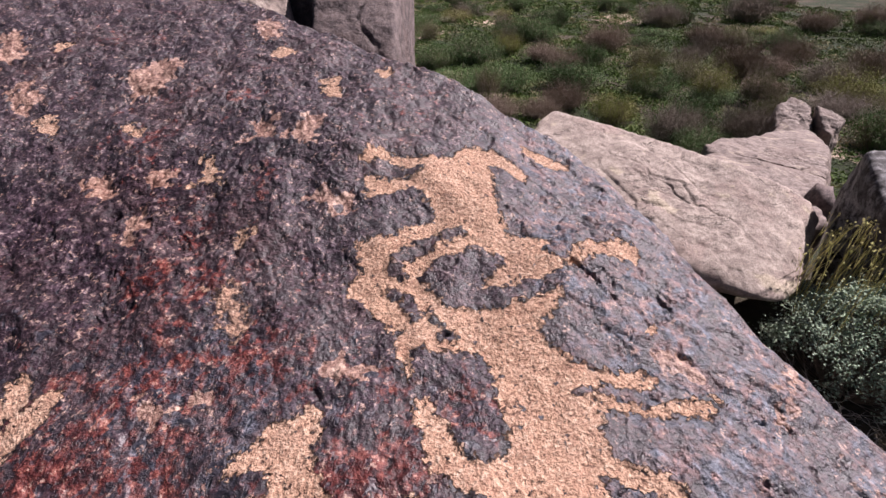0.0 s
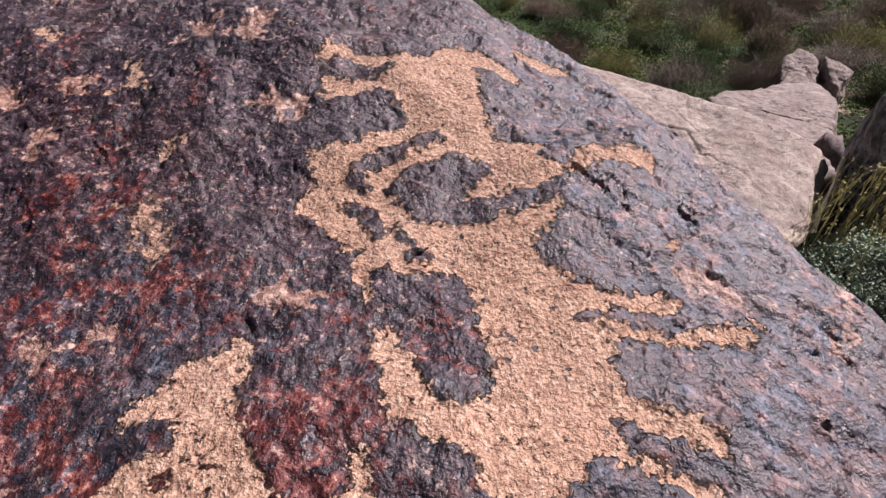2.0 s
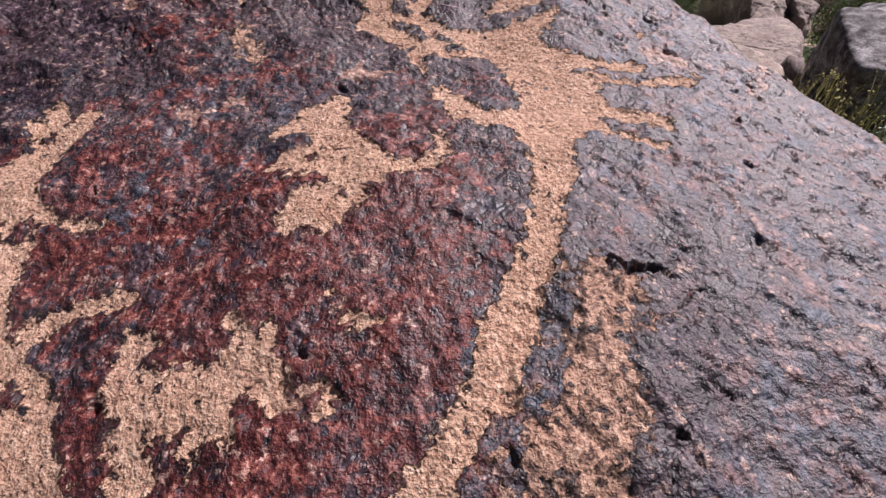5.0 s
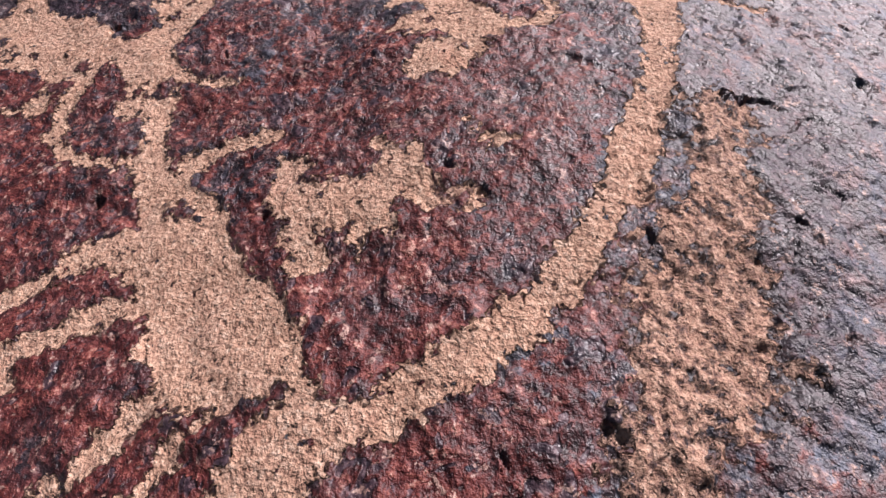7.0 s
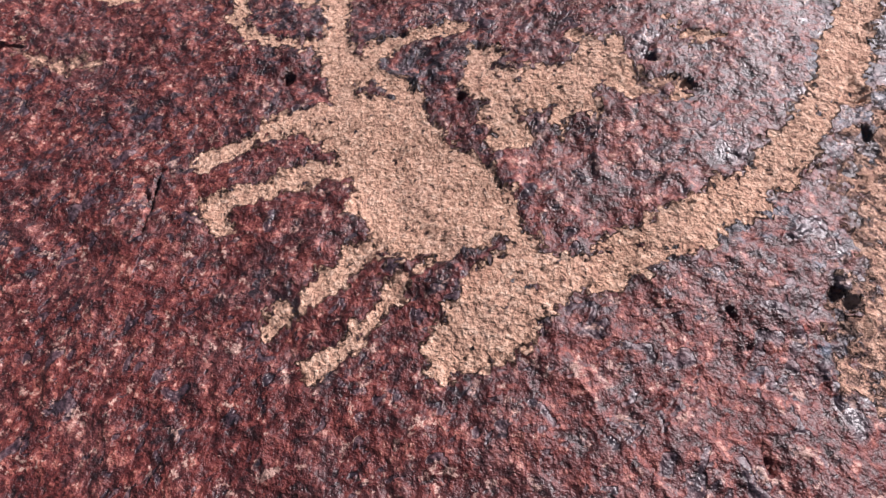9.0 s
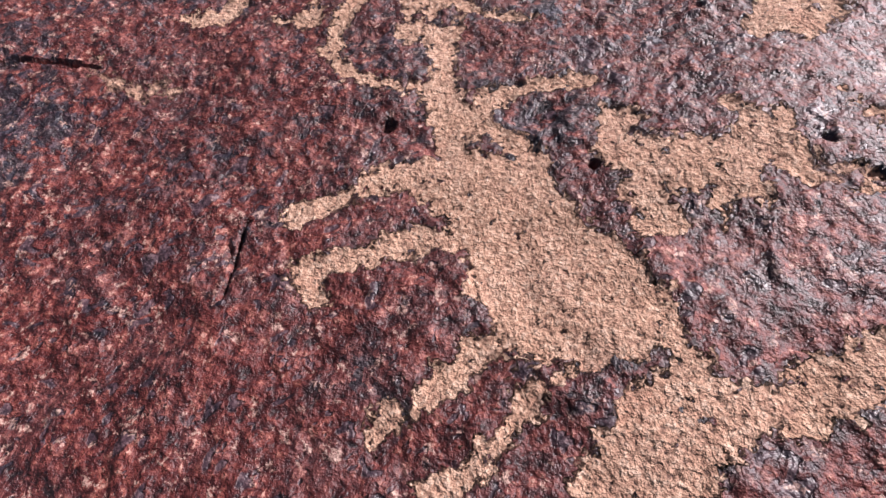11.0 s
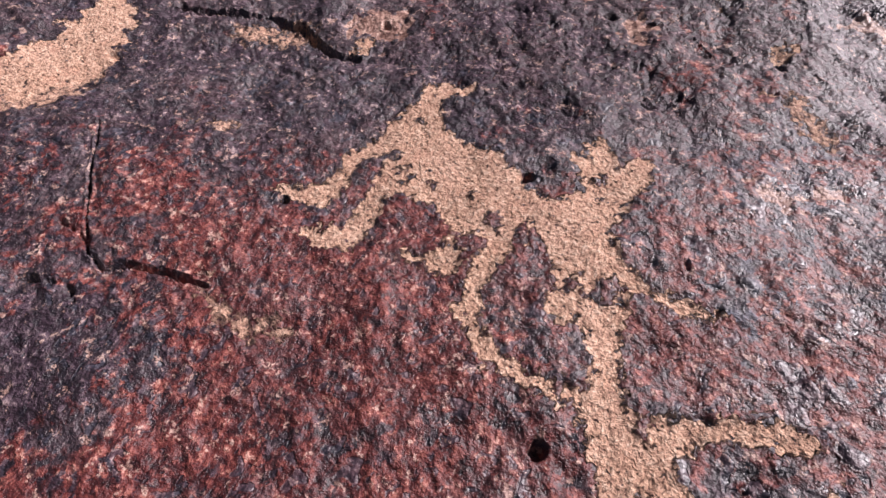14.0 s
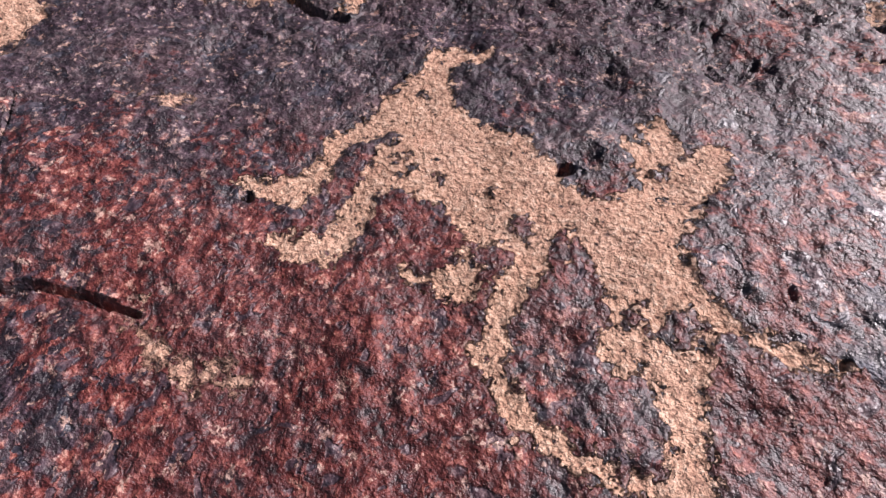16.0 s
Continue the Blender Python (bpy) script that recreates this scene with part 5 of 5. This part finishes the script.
stone("rock_slab", [(4.37, 7.45, -1.15), (5.99, 8.68, -1.41), (7.81, 9.78, -1.68), (7.24, 8.42, -1.49), (5.93, 6.65, -1.21), (4.89, 5.38, -1.08), (3.76, 5.13, -0.97), (3.64, 6.01, -0.99), (4.35, 7.77, -2.6), (8.13, 10.34, -2.95), (7.81, 8.37, -2.97), (6.17, 6.31, -3.0), (4.93, 5.05, -2.79), (3.53, 5.38, -2.47)],
      SLAB, "low pinkish granite slab fractured and sloping into the wash", "rock", detail=7, rough=0.04, seed=2, chips=0.011,
      seams=[((0.80, -0.60, 0.0), 0.10, 0.04, 0.012), ((0.55, 0.80, 0.0), -0.95, 0.05, 0.02)])
stone("split_boulder", [(7.43, 10.25, -1.78), (7.71, 10.81, -1.54), (8.2, 11.15, -1.36), (8.42, 10.82, -1.45), (8.22, 10.14, -1.72), (8.37, 10.86, -1.42), (8.01, 9.93, -1.74), (7.52, 10.13, -2.65), (8.23, 10.12, -2.64), (8.44, 11.37, -2.63), (7.83, 11.37, -2.64)], SLAB,
      "rounded pinkish boulder split from its neighbour", detail=6, rough=0.06, seed=3, chips=0.014, crisp=36)
stone("split_boulder", [(8.36, 10.52, -1.36), (8.64, 10.43, -1.4), (8.78, 10.05, -1.57), (8.26, 9.62, -1.73), (8.19, 9.83, -1.71), (8.38, 10.12, -2.64), (8.43, 9.6, -2.64), (8.84, 10.22, -2.63), (8.74, 10.95, -2.63)], SLAB,
      "small pinkish boulder beside a dark split", detail=6, rough=0.06, seed=4, chips=0.014, crisp=36)
stone("split_boulder", [(7.13, 9.81, -1.8), (7.55, 10.25, -1.56), (7.83, 10.11, -1.58), (7.56, 9.32, -1.77), (7.16, 9.82, -2.66), (7.92, 10.33, -2.65), (7.71, 9.3, -2.65)], SLAB,
      "low rounded boulder at the foot of the split stones", detail=5, rough=0.06, seed=10, chips=0.014, crisp=20)
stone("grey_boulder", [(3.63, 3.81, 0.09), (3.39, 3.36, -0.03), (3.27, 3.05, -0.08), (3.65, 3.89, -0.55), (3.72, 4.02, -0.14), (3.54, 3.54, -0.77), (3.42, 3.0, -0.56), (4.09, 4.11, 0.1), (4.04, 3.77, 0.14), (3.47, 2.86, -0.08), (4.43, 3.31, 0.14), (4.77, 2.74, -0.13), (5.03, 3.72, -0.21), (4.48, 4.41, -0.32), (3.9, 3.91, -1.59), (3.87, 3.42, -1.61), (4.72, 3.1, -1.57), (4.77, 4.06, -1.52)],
      GREY, "grey boulder with a shaded overhanging side face", detail=6, rough=0.035, seed=5, chips=0.014, crisp=40)
stone("flat_stone", [(3.89, 4.61, -0.83), (4.07, 4.49, -0.76), (3.95, 4.15, -0.8), (3.7, 4.15, -0.88), (3.63, 4.47, -0.89), (3.91, 4.65, -1.87), (4.13, 4.32, -1.87), (3.73, 4.03, -1.92), (3.5, 4.37, -1.91)], SLAB,
      "flat pale stone wedged between two boulders", "rock", detail=5, rough=0.05, seed=8, chips=0.02)
stone("small_stone", [(4.16, 4.85, -0.65), (4.37, 4.75, -0.62), (4.3, 4.55, -0.71), (4.11, 4.61, -0.77), (4.1, 4.85, -1.95), (4.36, 4.72, -1.93), (4.32, 4.52, -1.95), (4.12, 4.53, -1.96)], BROWN,
      "small dark stone beside the slab", "rock", detail=4, rough=0.08, seed=9, chips=0.04)
stone("brown_block", [(-0.64, 2.5, 1.14), (-0.24, 2.4, 1.04), (-0.3, 2.95, 1.54), (-0.71, 3.0, 1.48), (-0.64, 2.45, 0.3), (-0.24, 2.35, 0.3), (-0.22, 3.4, 1.75), (-0.71, 3.5, 1.75), (-0.19, 3.3, 0.3), (-0.64, 3.3, 0.3)],
      BROWN, "upright grey-brown granite block with a vertical crack", "rock", detail=6, rough=0.02, seed=6, chips=0.008, crisp=50, seams=[((0.95, 0.25, -0.1), -0.07, 0.012, 0.02)])
stone("shaded_block", [(-1.02, 3.0, 1.06), (-0.7, 3.0, 1.07), (-0.65, 3.0, 1.51), (-0.93, 3.0, 1.5), (-0.7, 3.6, 1.6), (-1.02, 3.6, 1.6), (-1.02, 3.1, 0.3), (-0.7, 3.1, 0.3), (-0.7, 3.6, 0.3), (-1.02, 3.6, 0.3)],
      BROWN, "dark shaded rock behind the upright block", "rock", detail=5, rough=0.03, seed=16, chips=0.01, crisp=40)
stone("pale_wedge", [(-1.14, 2.75, 1.24), (-0.93, 2.72, 1.19), (-0.78, 2.7, 1.14), (-0.86, 2.8, 1.23), (-0.93, 3.0, 1.45), (-1.13, 3.0, 1.47), (-1.14, 3.2, 0.4), (-0.78, 3.2, 0.4), (-0.78, 2.75, 0.4), (-1.14, 2.75, 0.4)],
      PALE, "pale broken rock wedge behind the carved boulder", "rock", detail=6, rough=0.05, seed=7, chips=0.02)


# ---- plants ----
def leaf_soup(rng, centres, size, aspect, lean=0.6):
    """Many small two-sided leaves, as four-cornered blades bent along the middle."""
    n = len(centres)
    face = rng.normal(0, lean, (n, 3)) + (0.18, 0.10, 0.75)
    face /= np.linalg.norm(face, axis=1, keepdims=True)
    along = np.cross(face, rng.normal(0, 1, (n, 3)))
    along /= np.linalg.norm(along, axis=1, keepdims=True) + 1e-9
    side = np.cross(along, face)
    s = size * rng.uniform(0.6, 1.4, (n, 1))
    tip, base = centres + along * s, centres - along * s * 0.6
    l, r = centres + side * s * aspect, centres - side * s * aspect
    v = np.stack([base, l, tip, r], 1).reshape(-1, 3)
    return v, np.arange(n * 4).reshape(-1, 4)


def twig_soup(rng, starts, ends, radius, bend=0.12, steps=3):
    """Thin three-sided twigs from starts to ends."""
    n = len(starts)
    t = np.linspace(0, 1, steps + 1)
    mid = rng.normal(0, bend, (n, 1, 3)) * np.linalg.norm(ends - starts, axis=1)[:, None, None]
    path = starts[:, None] * (1 - t)[None, :, None] + ends[:, None] * t[None, :, None] + mid * (np.sin(t * np.pi))[None, :, None]
    rad = (radius * (1 - 0.75 * t))[None, :, None]
    ring = []
    for k in range(3):
        a = 2 * np.pi * k / 3
        ring.append(path + rad * np.array([math.cos(a), math.sin(a), 0.25]))
    v = np.stack(ring, 2).reshape(-1, 3)
    f = []
    for s in range(steps):
        for k in range(3):
            k2 = (k + 1) % 3
            f.append([s * 3 + k, s * 3 + k2, (s + 1) * 3 + k2, (s + 1) * 3 + k])
    f = (np.array(f)[None] + (np.arange(n) * (steps + 1) * 3)[:, None, None]).reshape(-1, 4)
    return v, f


def bush(name, seed, leafmat, label, leaves=14000, leaf=0.021, bare=0.2, group="desert shrubs", tall=1.0, twigs=8, bark=TWIG):
    """A shrub about one metre in radius and one high: twigs from one root and clumped leaves with gaps."""
    rng = np.random.default_rng(seed)
    root = tagged(new(name), label, "shrub", group)
    n = 130
    a, out = rng.uniform(0, 2 * np.pi, n), np.sqrt(rng.uniform(0.02, 1, n))
    lift = rng.uniform(0.55, 1.0, n) * np.sqrt(1.05 - 0.75 * out**2) * tall
    ends = np.stack([out * np.cos(a), out * np.sin(a), lift], -1) * rng.uniform(0.75, 1.08, (n, 1))
    starts = np.stack([0.08 * np.cos(a), 0.08 * np.sin(a), np.full(n, -0.12)], -1)
    v, f = twig_soup(rng, starts, ends, 0.010)
    sub_s = starts[:, None] + (ends - starts)[:, None] * rng.uniform(0.35, 0.98, (n, twigs, 1))
    sub_e = sub_s + rng.normal(0, 0.12, sub_s.shape) + (0, 0, 0.12) + 0.10 * sub_s * (1, 1, 0)
    v2, f2 = twig_soup(rng, sub_s.reshape(-1, 3), sub_e.reshape(-1, 3), 0.0045, 0.12, 2)
    part("twig_frame", mesh_of("twig_frame", np.concatenate([v, v2]), np.concatenate([f, f2 + len(v)]), bark, False), root, "thin grey twigs")
    tips = np.concatenate([sub_e.reshape(-1, 3), ends])
    tips = tips[rng.random(len(tips)) > bare]
    c = tips[rng.integers(0, len(tips), leaves)] + rng.normal(0, 0.06, (leaves, 3)) * (1, 1, 0.8)
    c[:, 2] = np.maximum(c[:, 2], 0.02)
    v, f = leaf_soup(rng, c, leaf, 0.42)
    part("crown", mesh_of("crown", v, f, leafmat, False), root)
    return root


KINDS = {
    "b": bush("brown_shrub", 1, DRY, "dry brown twiggy desert shrub on the wash bank", leaves=5000, leaf=0.017, twigs=26, bark=MAUVE),
    "g": bush("grey_shrub", 2, GREYLEAF, "bare grey-brown twiggy shrub among weeds", leaves=4500, leaf=0.015, bare=0.25, twigs=26, bark=PALETWIG),
    "o": bush("olive_shrub", 3, OLIVE, "olive green desert shrub", leaves=10000, leaf=0.019, twigs=14),
    "y": bush("yellow_shrub", 4, YELLOW, "yellow-green rounded shrub in sun", leaves=13000, leaf=0.021, tall=1.1),
    "d": bush("green_shrub", 5, DARKLEAF, "dark green leafy shrub", leaves=13000, leaf=0.024, bare=0.15),
}


def plant(kind, x, y, radius, height, turn):
    z = float(ground_height(np.float64(x), np.float64(y)))
    m = Matrix.LocRotScale((x, y, z), Euler((0, 0, turn)), (radius, radius, height))
    src = KINDS[kind]
    ob = copy_thing(src, m)
    ob.matrix_basis = m
    return ob


rng = random.Random(4)
for x, y, r, h, k in [(5.2, 10.25, 0.75, 1.05, "g"), (7.1, 10.8, 0.75, 1.05, "g"), (8.3, 11.8, 0.55, 0.95, "o"), (4.4, 12.0, 0.7, 0.8, "y"), (6.3, 15.1, 0.6, 1.0, "y"),
                      (1.3, 12.3, 0.9, 0.65, "b"), (2.6, 12.4, 0.75, 0.6, "b"), (10.5, 17.5, 1.1, 1.5, "b"), (8.5, 16.8, 0.8, 0.9, "o"), (12.7, 15.9, 1.0, 1.1, "g"), (15.3, 17.6, 0.9, 1.3, "b")]:
    plant(k, x, y, r, h, rng.uniform(0, 6))
for x, y, r, h, k in [(7.0, 22.0, 1.2, 1.3, "b"), (12.7, 30.3, 1.7, 1.4, "g"), (18.6, 31.7, 1.8, 1.6, "g"), (20.6, 28.4, 1.3, 1.3, "b"), (24.8, 29.6, 1.4, 1.8, "b"), (4.5, 24.3, 1.3, 1.1, "d"),
                      (1.2, 19.1, 1.2, 1.1, "d"), (-0.4, 18.4, 0.9, 0.9, "d"), (4.1, 15.7, 1.1, 0.8, "d"), (12.1, 13.4, 0.7, 0.7, "o"), (5.4, 9.5, 0.6, 0.6, "d")]:
    plant(k, x, y, r, h, rng.uniform(0, 6))
for x, y, r, h, k in [(-1.2, 27.7, 1.1, 0.9, "d"), (14.5, 20.6, 1.1, 1.1, "b"), (12.8, 24.6, 1.3, 1.1, "b"), (8.0, 19.3, 0.9, 0.9, "o"), (1.9, 15.3, 1.1, 0.8, "d"), (9.6, 14.2, 0.8, 0.9, "b"), (6.2, 11.6, 0.7, 0.9, "d")]:
    plant(k, x, y, r, h, rng.uniform(0, 6))
for k in range(90):
    a, d = rng.uniform(-0.15, 0.95), 14 + 36 * rng.random() ** 0.8
    plant(rng.choice("bgoydddddo"), d * math.sin(a), d * math.cos(a), rng.uniform(0.45, 1.2), rng.uniform(0.4, 1.1), rng.uniform(0, 6))
for k, (x, y) in zip("bgoyd", [(3.4, 13.4), (9.9, 20.0), (16.2, 24.0), (2.6, 21.0), (5.6, 19.0)]):
    z = float(ground_height(np.float64(x), np.float64(y)))
    KINDS[k].matrix_basis = Matrix.LocRotScale((x, y, z), Euler((0, 0, 1)), (0.8, 0.8, 0.8))


def tufts(name, seed, count, near, far, mat, label, category, size, tall, patch, level):
    """Low plants over the wash, too many to count: leaves gathered in tufts."""
    r = np.random.default_rng(seed)
    n = count // 40
    a, d = r.uniform(-0.3, 1.05, n), near + (far - near) * r.random(n) ** 1.15
    x, y = d * np.sin(a), d * np.cos(a)
    cover = layers(x, y, patch, seed + 70, 3)
    keep = (cover + r.normal(0, 0.12, n) > level) & ((d > 9.5) | (x < 3.0))
    x, y, d, high = x[keep], y[keep], d[keep], (tall * (0.5 + np.clip(cover, 0, 1)) * r.uniform(0.5, 1.5, n))[keep]
    wide = (0.10 + 0.16 * r.random(len(x)))[:, None]
    px = x[:, None] + wide * r.normal(0, 1, (len(x), 40))
    py = y[:, None] + wide * r.normal(0, 1, (len(x), 40))
    dome = np.exp(-((px - x[:, None]) ** 2 + (py - y[:, None]) ** 2) / (2 * wide**2))
    pz = ground_height(px, py) + 0.01 + high[:, None] * dome * r.uniform(0.45, 1.0, px.shape)
    s = np.repeat(size + 0.0011 * d, 40)
    v, f = leaf_soup(r, np.stack([px, py, pz], -1).reshape(-1, 3), s[:, None], 0.42)
    tagged(new(name, mesh_of(name, v, f, mat, False)), label, category, kind="stuff")


tufts("weeds", 8, 400000, 5.5, 50, GREEN, "low green weeds covering the wash", "weeds", 0.024, 0.26, 2.6, -0.55)
tufts("dry_grass", 9, 90000, 14, 50, STRAW, "pale dry grass among the weeds", "grass", 0.020, 0.18, 5.0, 0.05)


def brittlebush():
    """The silver-green shrub beside the boulder, with leafless yellow flower stalks."""
    r = np.random.default_rng(12)
    root = tagged(new("brittlebush"), "silver-green leafy shrub with tall yellow flower stalks", "shrub")
    z0 = -1.45
    cx, cy = 3.26, 2.56
    n = 260
    a, out = r.uniform(0, 2 * np.pi, n), np.sqrt(r.uniform(0.02, 1, n))
    ends = np.stack([cx + 0.72 * out * np.cos(a), cy + 0.58 * out * np.sin(a), -0.63 + 0.09 * r.normal(0, 1, n) - 0.32 * out**2], -1)
    starts = np.stack([cx + 0.1 * np.cos(a), cy + 0.1 * np.sin(a), np.full(n, z0)], -1)
    v, f = twig_soup(r, starts, ends, 0.008)
    part("woody_base", mesh_of("woody_base", v, f, TWIG, False), root, "grey woody branches")
    m = 34000
    c = ends[r.integers(0, n, m)] + r.normal(0, 0.045, (m, 3)) * (1, 1, 0.7) + (0, 0, 0.02)
    v, f = leaf_soup(r, c, 0.0135, 0.34, 0.5)
    part("foliage", mesh_of("foliage", v, f, SILVER, False), root, "small silver-green leaves")
    # one small head: a cup of ragged rays round a domed middle
    turn = np.arange(10) * np.pi / 5
    rays = np.where(np.arange(10) % 2, 0.0055, 0.0105)
    cup = np.stack([0.003 * np.cos(turn), 0.003 * np.sin(turn), np.full(10, -0.004)], -1)
    rim = np.stack([rays * np.cos(turn), rays * np.sin(turn), 0.12 * rays], -1)
    dome = np.stack([0.0042 * np.cos(turn), 0.0042 * np.sin(turn), np.full(10, 0.003)], -1)
    quads = [(a + i, a + (i + 1) % 10, a + 10 + (i + 1) % 10, a + 10 + i) for a in (0, 10) for i in range(10)]
    head_mesh = bpy.data.meshes.new("flower_head")
    head_mesh.from_pydata(np.concatenate([cup, rim, dome]).tolist(), [], quads + [tuple(range(9, -1, -1)), tuple(range(20, 30))])
    head_mesh.materials.append(STEM)
    for k in range(110):
        b = Vector((cx + r.uniform(-0.5, 0.72), cy + r.uniform(-0.1, 0.55), -0.86))
        top = b + Vector((r.normal(0.03, 0.09), r.normal(0, 0.06), r.uniform(0.32, 0.80)))
        s, e = np.array([b]), np.array([top])
        v, f = twig_soup(r, s, e, 0.0042, 0.035, 5)
        fork = np.array([top] * 3) - (np.array([top]) - np.array([b])) * 0.25
        tips = np.array([top] * 3) + r.normal(0, 0.025, (3, 3)) * (1, 1, 0.7)
        v2, f2 = twig_soup(r, fork, tips, 0.0024, 0.05, 2)
        stalk = part("flower_stalk", mesh_of("flower_stalk", np.concatenate([v, v2]), np.concatenate([f, f2 + len(v)]), STEM, False), root)
        for tip in tips:
            head = part("flower_head", head_mesh, stalk)
            head.location = tip
            head.rotation_euler = (r.normal(0, 0.5), r.normal(0, 0.5), r.uniform(0, 6))
            head.scale = [r.uniform(0.7, 1.3)] * 3


brittlebush()


def litter():
    """Dry twigs and fallen stalks in the gap between the boulders."""
    r = np.random.default_rng(15)
    n = 420
    x, y = r.normal(2.60, 0.42, n), r.normal(2.05, 0.46, n)
    s = np.stack([x, y, ground_height(x, y) + 0.02 + 0.25 * r.random(n) ** 2], -1)
    e = s + r.normal(0, 0.10, (n, 3)) * (1, 1, 0.7)
    v, f = twig_soup(r, s, e, 0.0045, 0.15, 3)
    tagged(new("dry_litter", mesh_of("dry_litter", v, f, LITTER, False)), "bleached dry twigs and stalks on the soil", "plant litter", kind="stuff")


litter()
